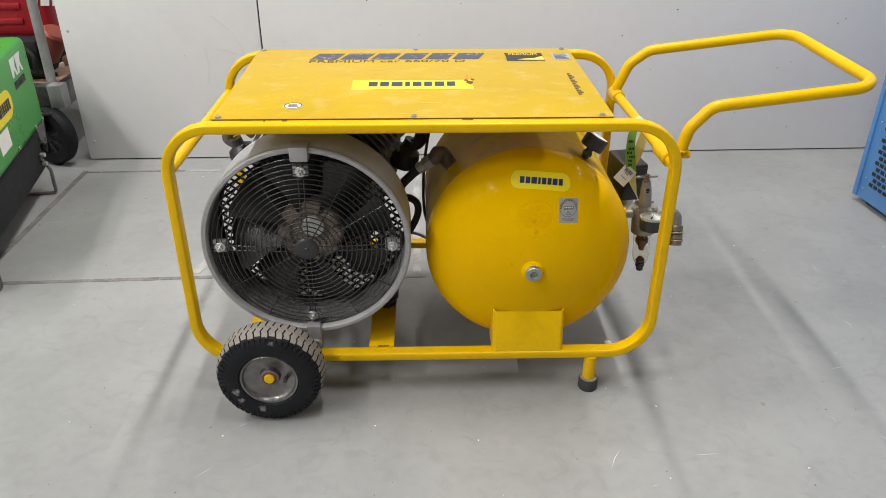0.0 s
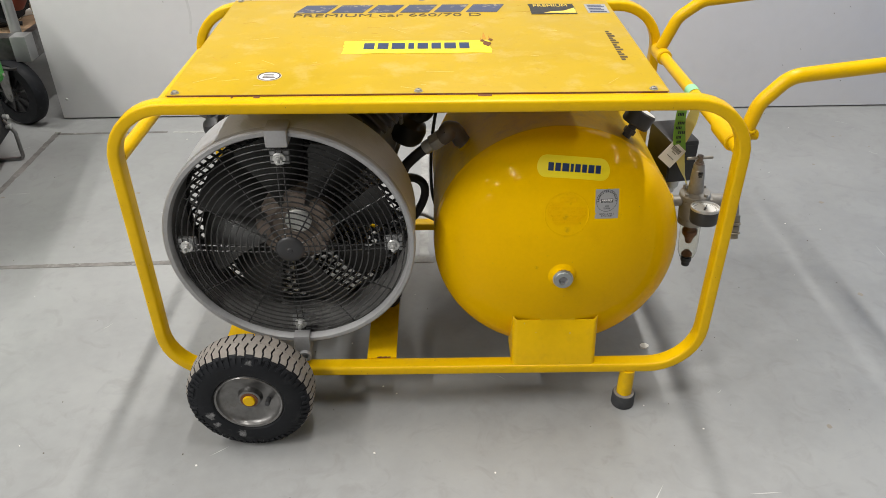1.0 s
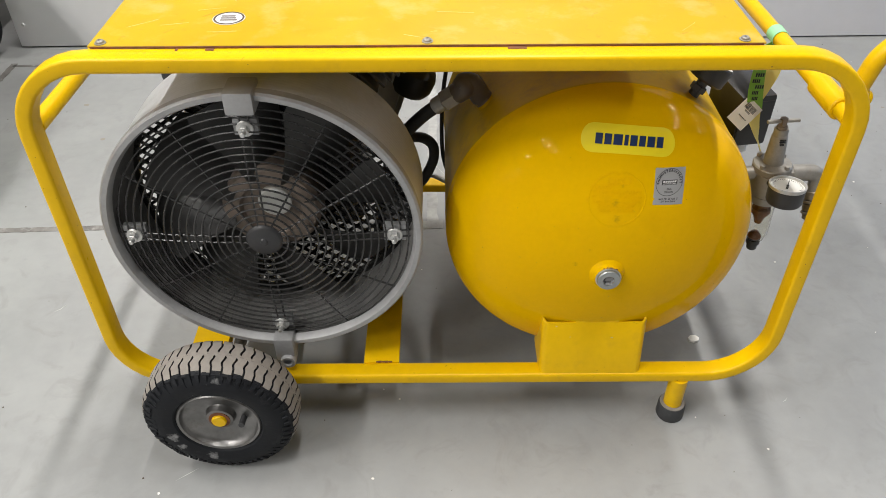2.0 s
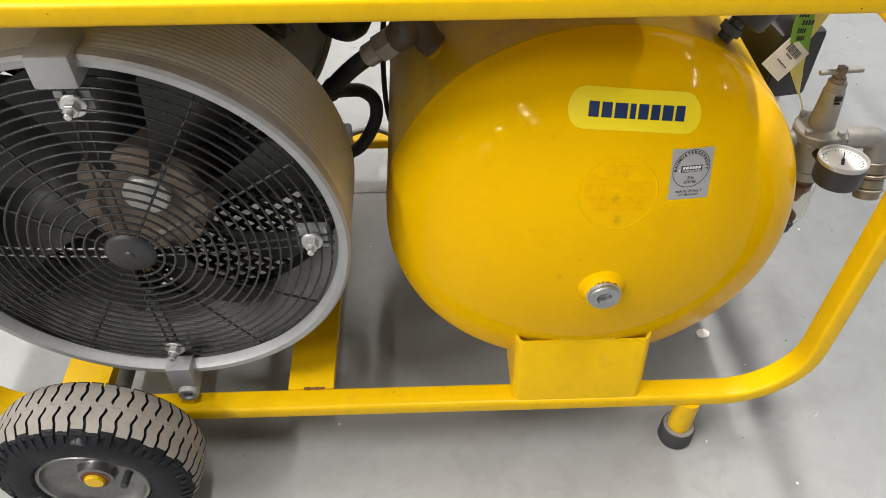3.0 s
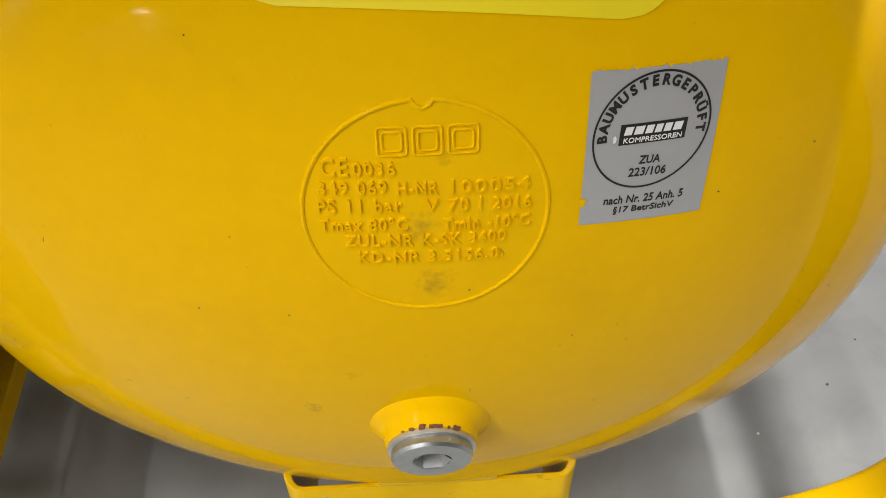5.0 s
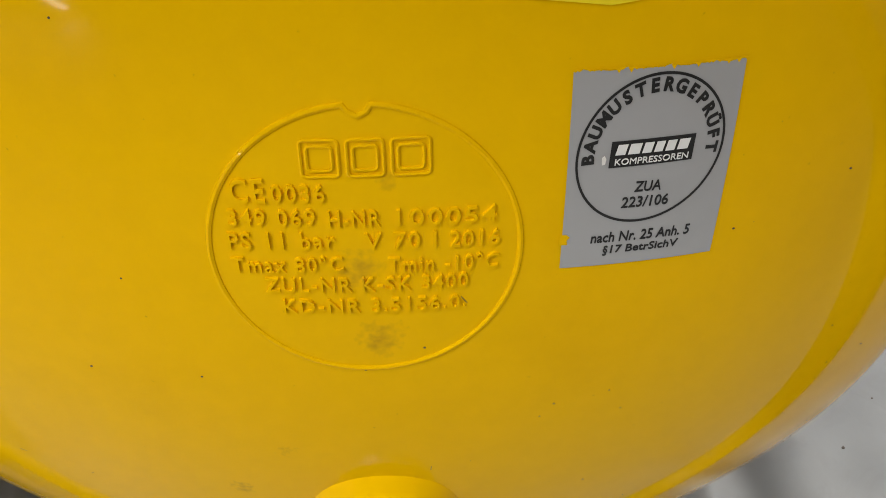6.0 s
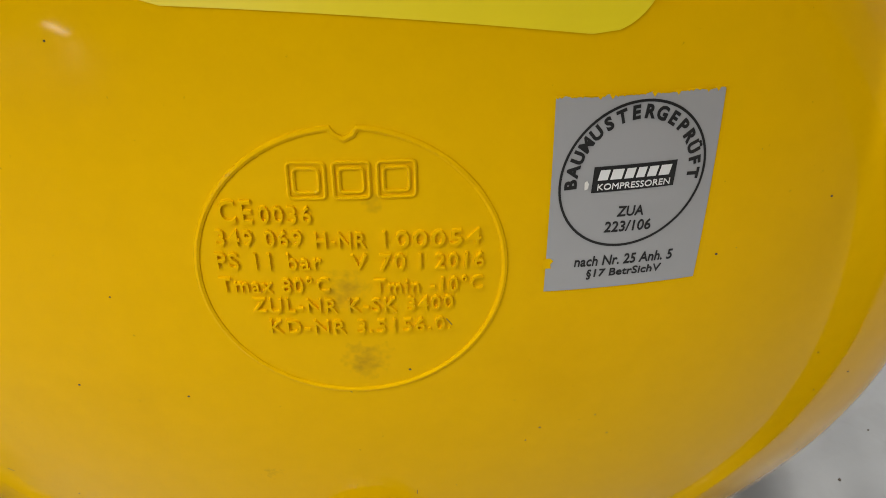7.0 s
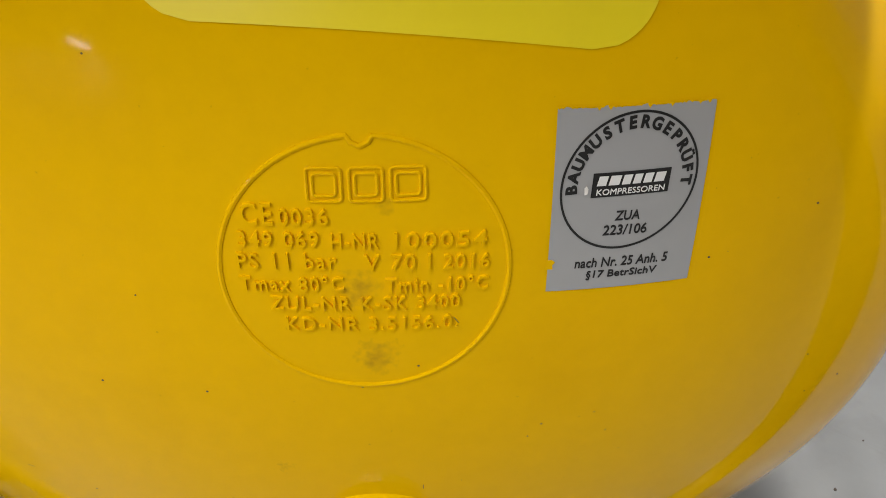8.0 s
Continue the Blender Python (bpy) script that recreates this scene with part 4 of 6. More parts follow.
for sx, sz, cx2 in ((0, 1, -0.2295), (0, -1, -0.232)):
    bm = bmesh.new()
    if sz > 0:
        box(bm, (cx2 - 0.0185, 0.000, FZ + FR - 0.025), (cx2 + 0.0185, 0.046, FZ + FR + 0.006), 0.004)
    else:
        box(bm, (cx2 - 0.015, 0.000, FZ - FR - 0.028), (cx2 + 0.015, 0.036, FZ - FR + 0.018), 0.003)
        lathe(bm, [(0.0, 0.030), (0.0115, 0.030), (0.0125, 0.002), (0.0122, -0.004), (0.0110, -0.006), (0.0068, -0.006), (0.0056, -0.001), (0.0, -0.001)], (cx2 + 0.004, 0, FZ - FR - 0.027), (0, 1, 0), 28)
    part("lug", bm, "cast_alu", shroud)
for bx, bz in ((-0.2320, 0.5350), (-0.416, 0.3635), (-0.050, 0.3620), (-0.233, 0.1870)):
    bm = bmesh.new()
    rod(bm, (bx, 0.022, bz), (bx, 0.018, bz), 0.0115, edge=0.001)
    hexagon(bm, (bx, 0.018, bz), (bx, 0.010, bz), 0.0070)
    rod(bm, (bx, 0.012, bz), (bx, 0.002, bz), 0.0034, edge=0.0008)
    part("guard_bolt", bm, "zinc", shroud)
    bm = bmesh.new()
    w = 0.014 if abs(bx - FX) > 0.1 else 0.012
    box(bm, (bx - 0.016, 0.024, bz - w), (bx + 0.016, 0.034, bz + w), 0.002)
    part("clip", bm, "cast_alu", shroud)
# wire guard
GX, GZ = -0.232, 0.3615
bm = bmesh.new()


def guard_y(r):
    return 0.0225 - 0.014 * (1 - (r / 0.2) ** 2) if r < 0.2 else 0.0225


lathe(bm, [(0, 0.0045), (0.004, 0.0045), (0.0055, 0.0062), (0.021, 0.0062), (0.0235, 0.0075), (0.0260, 0.0105), (0.0255, 0.0125), (0, 0.0125)], (GX, 0, GZ), (0, 1, 0), 40)
guard = part("fan_guard", bm, "black_plastic", comp, "black wire fan guard of fine rings")
r = 0.0335
while r < 0.205:
    bm = bmesh.new()
    pipe(bm, [(GX + r * math.cos(a), guard_y(r), GZ + r * math.sin(a)) for a in [k / 72 * 2 * math.pi for k in range(72)]], 0.00132, 6, closed=True)
    part("ring", bm, "wire_black", guard)
    r += 0.0105
for k in range(12):
    a = k * math.pi / 6
    for o in (-0.0055, 0.0055) if k % 3 == 0 else (0.0,):
        bm = bmesh.new()
        pipe(bm, [(GX + rr * math.cos(a) - o * math.sin(a), guard_y(rr) + 0.0022, GZ + rr * math.sin(a) + o * math.cos(a)) for rr in (0.024, 0.07, 0.12, 0.17, 0.204)], 0.0014, 6)
        part("spoke", bm, "wire_black", guard)
# rotor
fan = part("fan_hub", (lambda b: (lathe(b, [(0.0, 0.078), (0.042, 0.078), (0.046, 0.070), (0.066, 0.070), (0.072, 0.078), (0.074, 0.126), (0.0, 0.126)], (FX, 0, FZ), (0, 1, 0), 48), b)[1])(bmesh.new()), "motor_brown", comp, "brown-grey fan hub")
bm = bmesh.new()
lathe(bm, [(0.0, 0.068), (0.0215, 0.068), (0.0240, 0.070), (0.0240, 0.080), (0.0, 0.080)], (FX + 0.007, 0, FZ + 0.014), (0, 1, 0), 32)
part("shaft_end", bm, "pale_alu", fan, "bright round shaft end")
for k in range(8):
    a0 = k / 8 * 2 * math.pi + 0.06
    bm = bmesh.new()
    n1, n2 = 10, 6
    grid = []
    for i in range(n1 + 1):
        s = i / n1
        rr = 0.055 + s * 0.122
        half = (0.315 + 0.03 * s) if s < 0.95 else 0.30
        row = []
        for j in range(n2 + 1):
            u = j / n2 * 2 - 1
            a = a0 + u * half + 0.16 * s
            row.append((FX + rr * math.cos(a), 0.090 - u * (0.032 - 0.007 * s) - 0.006 * (1 - u * u), FZ + rr * math.sin(a)))
        grid.append(row)
    vs = [[[bm.verts.new(Vector(p) + Vector((0, o, 0))) for p in row] for row in grid] for o in (0, 0.0025)]
    for i in range(n1):
        for j in range(n2):
            bm.faces.new((vs[0][i][j], vs[0][i + 1][j], vs[0][i + 1][j + 1], vs[0][i][j + 1]))
            bm.faces.new((vs[1][i][j], vs[1][i][j + 1], vs[1][i + 1][j + 1], vs[1][i + 1][j]))
    for i in range(n1):
        for j in (0, n2):
            bm.faces.new((vs[0][i][j], vs[0][i + 1][j], vs[1][i + 1][j], vs[1][i][j]))
    for j in range(n2):
        for i in (0, n1):
            bm.faces.new((vs[0][i][j], vs[0][i][j + 1], vs[1][i][j + 1], vs[1][i][j]))
    part("blade", bm, "fan_plastic", fan)
# dark pump body close behind the rotor
bm = bmesh.new()
box(bm, (-0.355, 0.150, 0.345), (-0.105, 0.236, 0.545), 0.03, None, 3)
part("pump_body", bm, "motor_black", comp, "dark dusty pump body")
# dark round back plate of the pump drive, behind the rotor
bm = bmesh.new()
lathe(bm, [(0, 0.140), (0.070, 0.140), (0.084, 0.144), (0.088, 0.160), (0, 0.215)], (FX - 0.02, 0, FZ + 0.02), (0, 1, 0), 48)
part("drive_flange", bm, "motor_black", comp, "dark round drive flange")
# lattice guard behind the rotor
bm = bmesh.new()
lathe(bm, [(0.204, 0.129), (0.212, 0.129), (0.212, 0.134), (0.204, 0.134)], (FX, 0, FZ), (0, 1, 0), 64, close=True)
rear = part("rear_guard", bm, "wire_black", comp, "black lattice guard behind the fan")
for s_ in (1, -1):
    for k in range(-14, 15):
        c = k * 0.0145
        half = math.sqrt(max(0, 0.206 ** 2 - c * c))
        if half < 0.03:
            continue
        ux, uz = math.cos(radians(35)), math.sin(radians(35)) * s_
        nx, nz = -uz, ux
        yy = 0.1315 + 0.0012 * s_
        bm = bmesh.new()
        pipe(bm, [(FX + nx * c - ux * half, yy, FZ + nz * c - uz * half), (FX + nx * c + ux * half, yy, FZ + nz * c + uz * half)], 0.0029, 5)
        part("bar", bm, "wire_black", rear)

for ob in (shroud, guard, fan, rear):
    ob.location = FAN_AT

# ---- pump and motor behind the fan ----
bm = bmesh.new()
rod(bm, (FX, 0.215, FZ - 0.03), (FX, 0.50, FZ - 0.03), 0.085, edge=0.012, seg=40)
emotor = part("electric_motor", bm, "motor_black", comp, "dark finned electric motor")
for k in range(24):
    bm = bmesh.new()
    box(bm, (0.083, 0.235, -0.002), (0.10, 0.46, 0.002), 0.0006, pose(FX, 0, FZ - 0.03, 0, k * 15, 0), 1)
    part("fin", bm, "motor_black", emotor)
bm = bmesh.new()
box(bm, (-0.35, 0.24, 0.215), (-0.115, 0.44, 0.42), 0.03, None, 3)
part("crankcase", bm, "motor_black", comp)
bm = bmesh.new()
box(bm, (-0.398, 0.180, BAR_Z), (-0.337, 0.450, 0.138), 0.004)
box(bm, (-0.372, 0.205, 0.134), (-0.330, 0.430, 0.225), 0.006)
part("motor_foot", bm, "black_plastic", emotor)
# two cylinders of the pump, leaning out from one another, each a stack of square fins
for lean in (1, -1):
    m = Matrix.Translation((-0.199 + lean * 0.070, 0.272, 0.5265)) @ Matrix.Rotation(radians(50 * lean), 4, "Y")
    bm = bmesh.new()
    rod(bm, m @ Vector((0, 0, -0.13)), m @ Vector((0, 0, 0.082)), 0.044, seg=32)
    cyl = part("finned_cylinder", bm, "motor_black", comp, "black finned pump cylinder")
    for k in range(14):
        bm = bmesh.new()
        z = -0.112 + k * 0.0142
        w = 0.060 - 0.0015 * (k % 2)
        box(bm, (-w, -0.062, z), (w, 0.062, z + 0.0050), 0.002, m)
        part("fin", bm, "motor_black", cyl)
    bm = bmesh.new()
    box(bm, (-0.052, -0.054, 0.082), (0.052, 0.054, 0.102), 0.006, m)
    part("cylinder_head", bm, "motor_black", cyl)
bm = bmesh.new()
pts = smooth_path([(-0.095, 0.430, 0.545), (-0.052, 0.425, 0.500), (-0.045, 0.425, 0.440), (-0.069, 0.425, 0.365), (-0.105, 0.430, 0.310)], 8)
sweep(bm, pts, square_section(0.004, 0.15, 0.0015, 2), up=(0, 1, 0))
cover = part("belt_cover", bm, "shroud", comp, "pale curved cover with a dark edge")
bm = bmesh.new()
pipe(bm, [q + Vector((0.002, -0.076, 0)) for q in pts], 0.0045, 10)
part("edge_strip", bm, "cast_alu", cover)
bm = bmesh.new()
slab(bm, [(q.x - 0.003, -q.z) for q in pts] + [(-0.16, -0.29), (-0.19, -0.40), (-0.18, -0.56)], 0.352, 0.357)
bmesh.ops.transform(bm, matrix=Matrix.Rotation(radians(-90), 4, "X"), verts=bm.verts)
part("cover_face", bm, "shroud", cover, smooth=False)
for cx2, cy2, cz2 in ((-0.030, 0.374, 0.435), (-0.436, 0.42, 0.426)):
    bm = bmesh.new()
    small = 1.0 if cx2 > -0.2 else 0.92
    lathe(bm, [(q[0] * small, q[1] * small) for q in ((0, -0.030), (0.022, -0.029), (0.033, -0.023), (0.0385, -0.012), (0.0385, 0.008), (0.034, 0.020), (0.020, 0.028), (0.016, 0.032), (0.016, 0.050), (0, 0.050))], (cx2, cy2, cz2), (0.45 if cx2 > -0.2 else -0.35, -0.1, 1), 32)
    fil = part("air_filter", bm, "black_plastic", comp, "round black air filter housing")
    bm = bmesh.new()
    c = Vector((cx2, cy2, cz2))
    if cx2 > -0.2:
        way = [(0.018, -0.004, 0.030), (0.036, -0.006, 0.038), (0.046, -0.004, 0.058), (0.046, 0.0, 0.085), (0.030, 0.010, 0.13)]
    else:
        way = [(-0.012, 0, 0.026), (-0.024, 0, 0.030), (-0.036, 0, 0.040), (-0.034, 0, 0.052), (-0.014, 0.004, 0.066), (0.03, 0.01, 0.085)]
    pipe(bm, smooth_path([c + Vector(q) for q in way], 6), 0.0165 * small if cx2 > -0.2 else 0.0125, 14)
    part("intake_pipe", bm, "elbow_brown" if cx2 < -0.2 else "black_plastic", fil)
# motor mount on the cross bar: a pressed bracket, tall at the back, on a rubber buffer
bm = bmesh.new()
box(bm, (-0.104, 0.185, 0.126), (-0.098, 0.455, 0.200), 0.002)
mount = part("motor_mount", bm, "black_plastic", comp, "black pressed-steel motor mount")
for a, b, e in (((-0.098, 0.192, 0.128), (-0.055, 0.46, 0.133), 0.002), ((-0.0975, 0.390, 0.133), (-0.044, 0.457, 0.196), 0.005), ((-0.0965, 0.184, 0.133), (-0.046, 0.389, 0.178), 0.006)):
    bm = bmesh.new()
    box(bm, a, b, e)
    part("mount_block", bm, "black_plastic", mount)
bm = bmesh.new()
slab(bm, [(0.35, 0.14), (0.460, 0.14), (0.460, 0.200), (0.450, 0.252), (0.440, 0.252), (0.408, 0.195), (0.35, 0.16)], -0.005, 0.0)
bmesh.ops.transform(bm, matrix=Matrix(((0, 0, 1, -0.090), (1, 0, 0, 0), (0, 1, 0, 0), (0, 0, 0, 1))), verts=bm.verts)
part("web", bm, "black_plastic", mount, smooth=False)
bm = bmesh.new()
rod(bm, (-0.067, 0.424, 0.196), (-0.067, 0.424, 0.199), 0.0150, edge=0.0008)
hexagon(bm, (-0.067, 0.424, 0.199), (-0.067, 0.424, 0.209), 0.0090)
part("mount_bolt", bm, "cast_alu", mount)
bm = bmesh.new()
lathe(bm, [(0, 0), (0.026, 0), (0.027, 0.004), (0.022, 0.007), (0.023, 0.016), (0, 0.016)], (-0.078, 0.203, BAR_Z), (0, 0, 1), 28)
part("rubber_buffer", bm, "rubber", mount)

# hoses
bm = bmesh.new()
pipe(bm, smooth_path([(0.024, 0.174, 0.491), (0.004, 0.180, 0.472), (-0.014, 0.189, 0.450), (-0.027, 0.197, 0.431)], 6), 0.0104, 16)
hose = part("air_hose", bm, "rubber", comp, "black rubber air hose")
p, d = Vector((0.018, 0.1755, 0.4860)), Vector((0.024, -0.006, 0.020)).normalized()
bm = bmesh.new()
rod(bm, p, p + d * 0.019, 0.0130, edge=0.001)
part("ferrule", bm, "zinc", hose, "bright crimped ferrule")
bm = bmesh.new()
hexagon(bm, p + d * 0.020, p + d * 0.043, 0.0172)
part("union_nut", bm, "nickel", hose)
bm = bmesh.new()
pipe(bm, smooth_path([p + d * 0.042, p + d * 0.058, (0.060, 0.170, 0.527), (0.074, 0.174, 0.524), (0.086, 0.180, 0.502), (0.092, 0.180, 0.495)], 6), 0.0160, 16)
part("elbow", bm, "elbow_brown", hose, "dusty brown pipe elbow")
bm = bmesh.new()
rod(bm, (0.085, 0.180, 0.5015), (0.107, 0.180, 0.475), 0.0150, edge=0.002)
# same brown-yellow as the shell, shade included
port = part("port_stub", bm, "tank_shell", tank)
bm = bmesh.new()
pipe(bm, smooth_path([(-0.030, 0.208, 0.418), (-0.036, 0.240, 0.390), (-0.026, 0.270, 0.370), (-0.006, 0.285, 0.358), (0.009, 0.288, 0.341), (0.010, 0.29, 0.312), (-0.003, 0.29, 0.279), (-0.020, 0.292, 0.254), (-0.046, 0.30, 0.235)], 8), 0.0092, 14)
tight = part("curved_hose", bm, "rubber", comp, "black rubber hose in a tight bend")
bm = bmesh.new()
rod(bm, (-0.023, 0.195, 0.437), (-0.034, 0.205, 0.417), 0.0122, edge=0.005)
part("hose_end", bm, "rubber", hose)
bm = bmesh.new()
pipe(bm, smooth_path([(0.06, 0.46, 0.135), (0.025, 0.475, 0.150), (-0.010, 0.485, 0.160), (-0.050, 0.470, 0.162), (-0.095, 0.440, 0.145), (-0.13, 0.43, 0.13)], 8), 0.0050, 10)
part("grey_cable", bm, "cast_alu", comp, "grey power cable")
bm = bmesh.new()
pipe(bm, smooth_path([(0.034, 0.33, 0.52), (0.020, 0.33, 0.42), (0.020, 0.34, 0.30), (0.040, 0.36, 0.22)], 8), 0.0035, 8)
part("cable", bm, "rubber", comp)

HOSE_AT = (-0.010, 0.038, -0.018)
for ob in (hose, port):
    ob.location = HOSE_AT
tight.location = (-0.007, 0.060, -0.026)

# ---- wheels and feet ----
WX, WZ, WK = -0.3170, 0.1155, 1.145


def wheel(y0, sgn):
    """A pneumatic wheel; the outside faces along -y for sgn 1."""
    yy = lambda v: y0 + sgn * v
    bm = bmesh.new()
    lathe(bm, [(0.053 * WK, yy(-0.076)), (0.058 * WK, yy(-0.082)), (0.070 * WK, yy(-0.0845)), (0.083 * WK, yy(-0.0825)), (0.0925 * WK, yy(-0.076)), (0.0960 * WK, yy(-0.066)), (0.0968 * WK, yy(-0.046)), (0.0960 * WK, yy(-0.026)), (0.0925 * WK, yy(-0.017)), (0.075 * WK, yy(-0.012)), (0.053 * WK, yy(-0.018))], (WX, 0, WZ), (0, 1, 0), 72, close=True)
    tyre_ob = part("wheel", bm, "tyre_wall", comp, "black pneumatic tyre with dusty tread")
    bm = bmesh.new()
    n = 46
    for row in (0, 1):
        for k in range(n):
            a0, a1 = (k + 0.10 + 0.5 * row) / n * 2 * math.pi, (k + 0.90 + 0.5 * row) / n * 2 * math.pi
            side = 1 if row else -1
            rings = []
            # from the middle of the tread out over the shoulder, with an S in its sides
            for s in range(14):
                v = 0.0325 * s / 13
                rr = 0.1010 - 0.0072 * max(0.0, (v - 0.014) / 0.0185) ** 2
                w = 0.015 * math.sin(min(1.0, v / 0.022) * 2 * math.pi) * side + 0.35 * v * side
                f = 0.0945 if v < 0.027 else 0.0905
                g = -0.030 * max(0.0, 1 - v / 0.004)
                rings.append([bm.verts.new((WX + WK * q * math.cos(a), yy(-0.046 + side * v), WZ + WK * q * math.sin(a))) for q, a in ((rr, a0 + w + g), (rr, a1 + w - g), (f, a1 + w - g), (f, a0 + w + g))])
            for s, (p, q) in enumerate(zip(rings, rings[1:])):
                for j in range(4):
                    bm.faces.new((p[j], p[(j + 1) % 4], q[(j + 1) % 4], q[j])).material_index = 1 if j == 0 and s < (11 + k % 2 if row == 0 else 12) else 0
            bm.faces.new(rings[0][::-1])
            bm.faces.new(rings[-1])
    part("tread", bm, ("tyre_wall", "tread_dusty"), tyre_ob, "dusty beige tread blocks", smooth=False)
    # short uneven ribs on the outer shoulder
    bm = bmesh.new()
    dice = random.Random(31)
    for k in range(56):
        a, h, o = k / 56 * 2 * math.pi + dice.uniform(-0.008, 0.008), dice.uniform(0.009, 0.017), dice.uniform(0.0014, 0.0030)
        ring = []
        for rr, v in ((0.0948, -0.0745), (0.0950 - h * 0.55, -0.0790), (0.0948 - h, -0.0815)):
            ring.append([bm.verts.new((WX + WK * (rr + q) * math.cos(a + e), yy(v - f), WZ + WK * (rr + q) * math.sin(a + e))) for e, f, q in ((-0.034, -0.0015, 0), (-0.026, o, 0.0012), (0.026, o, 0.0012), (0.034, -0.0015, 0))])
        for p, q in zip(ring, ring[1:]):
            for j in range(3):
                bm.faces.new((p[j], p[j + 1], q[j + 1], q[j]))
        bm.faces.new(ring[0])
        bm.faces.new(ring[-1][::-1])
    tagged(part("shoulder_ribs", bm, "tyre_wall", tyre_ob, smooth=False), kind="stuff")
    bm = bmesh.new()
    lathe(bm, [(0.0555 * WK, yy(-0.078)), (0.0535 * WK, yy(-0.081)), (0.0508 * WK, yy(-0.0795)), (0.0490 * WK, yy(-0.0735)), (0.0470 * WK, yy(-0.0705)), (0.0440 * WK, yy(-0.0692)), (0.0330 * WK, yy(-0.0640)), (0.0250 * WK, yy(-0.0618)), (0.0200 * WK, yy(-0.0622)), (0.0186 * WK, yy(-0.0640)), (0.0176 * WK, yy(-0.0722)), (0.0165 * WK, yy(-0.0730)), (0.0, yy(-0.0730))], (WX, 0, WZ), (0, 1, 0), 56)
    lathe(bm, [(0.0545 * WK, yy(-0.020)), (0.050 * WK, yy(-0.022)), (0.045 * WK, yy(-0.030)), (0.0 * WK, yy(-0.030))], (WX, 0, WZ), (0, 1, 0), 40)
    part("rim", bm, "rim_steel", tyre_ob, "dull scuffed steel rim")
    bm = bmesh.new()
    lathe(bm, [(0.0140 * WK, yy(-0.0715)), (0.0140 * WK, yy(-0.0740)), (0.0100 * WK, yy(-0.0745)), (0, yy(-0.0745))], (WX, 0, WZ), (0, 1, 0), 28)
    part("washer", bm, "rust", tyre_ob)
    bm = bmesh.new()
    lathe(bm, [(0.0100 * WK, yy(-0.0735)), (0.0100 * WK, yy(-0.0765)), (0.0088 * WK, yy(-0.0785)), (0, yy(-0.0785))], (WX, 0, WZ), (0, 1, 0), 20)
    part("axle_cap", bm, "frame_paint", tyre_ob, "yellow painted axle end")
    bm = bmesh.new()
    rod(bm, (WX + 0.034, yy(-0.062), WZ - 0.006), (WX + 0.034, yy(-0.083), WZ - 0.002), 0.0045, edge=0.0008)
    part("valve", bm, "rubber", tyre_ob)


wheel(-0.022, 1)
wheel(BY + 0.030, -1)
bm = bmesh.new()
rod(bm, (WX, -0.050, WZ), (WX, BY + 0.052, WZ), 0.010)
part("axle", bm, "motor_black", comp)
for fy in (0.003, BY):
    bm = bmesh.new()
    rod(bm, (0.3995, fy, 0.020), (0.3995, fy, 0.0915), 0.0148)
    foot = part("foot", bm, "frame_paint", comp)
    bm = bmesh.new()
    lathe(bm, [(0, 0), (0.0215, 0), (0.0228, 0.003), (0.0222, 0.026), (0.0208, 0.029), (0.0160, 0.0295), (0, 0.0295)], (0.3995, fy, 0), (0, 0, 1), 28)
    part("rubber_foot", bm, "rubber", foot)
    bm = bmesh.new()
    lathe(bm, [(0.0150, 0.0280), (0.0203, 0.0292), (0.0200, 0.0308), (0.0152, 0.0315)], (0.3995, fy, 0), (0, 0, 1), 28, close=True)
    part("foot_rim", bm, "tread_dusty", foot, "dusty upper rim of the rubber foot")

# ---- fittings on the tank ----
RX, RY, RZ = 0.530, 0.200, -0.021
REG = Matrix.Translation((RX, RY, 0.36)) @ Matrix.Rotation(radians(-3.0), 4, 'Y') @ Matrix.Translation((-RX, -RY, -0.36))
bm = bmesh.new()
lathe(bm, [(0, 0.340), (0.026, 0.340), (0.0275, 0.343), (0.0275, 0.380), (0.0265, 0.381), (0.0265, 0.3825), (0.0295, 0.383), (0.0295, 0.392), (0.028, 0.394), (0.0150, 0.396), (0.0120, 0.442), (0.0116, 0.444), (0.0106, 0.445), (0.0106, 0.454), (0.0098, 0.456), (0, 0.456)], (RX, RY, RZ), (0, 0, 1), 40)
rod(bm, (RX - 0.026, RY, 0.356), (RX - 0.046, RY, 0.356), 0.0105, edge=0.001)
for k in range(4):
    a = k * math.pi / 2 + 0.6
    rod(bm, (RX + 0.025 * math.cos(a), RY + 0.025 * math.sin(a), 0.392 + RZ), (RX + 0.025 * math.cos(a), RY + 0.025 * math.sin(a), 0.400 + RZ), 0.0040, edge=0.0006, seg=10)
bmesh.ops.transform(bm, matrix=REG, verts=bm.verts)
reg = part("pressure_regulator", bm, "nickel", comp, "cast grey filter regulator with T-bar screw")
bm = bmesh.new()
rod(bm, (RX, RY, 0.434), (RX, RY, 0.440), 0.0078, edge=0.001)
hexagon(bm, (RX, RY, 0.439), (RX, RY, 0.452), 0.0062)
bmesh.ops.transform(bm, matrix=REG, verts=bm.verts)
pbars = bmesh.new()
for k, (z, w) in enumerate(((0.4205, 0.0085), (0.4170, 0.0085), (0.4125, 0.0060))):
    box(pbars, (RX - w / 2, RY - 0.0150, z), (RX + w / 2, RY - 0.0125, z + 0.0016), 0, REG)
part("print_bars", pbars, "ink_black", reg, smooth=False)
part("adjusting_screw", bm, "motor_brown", reg)
bm = bmesh.new()
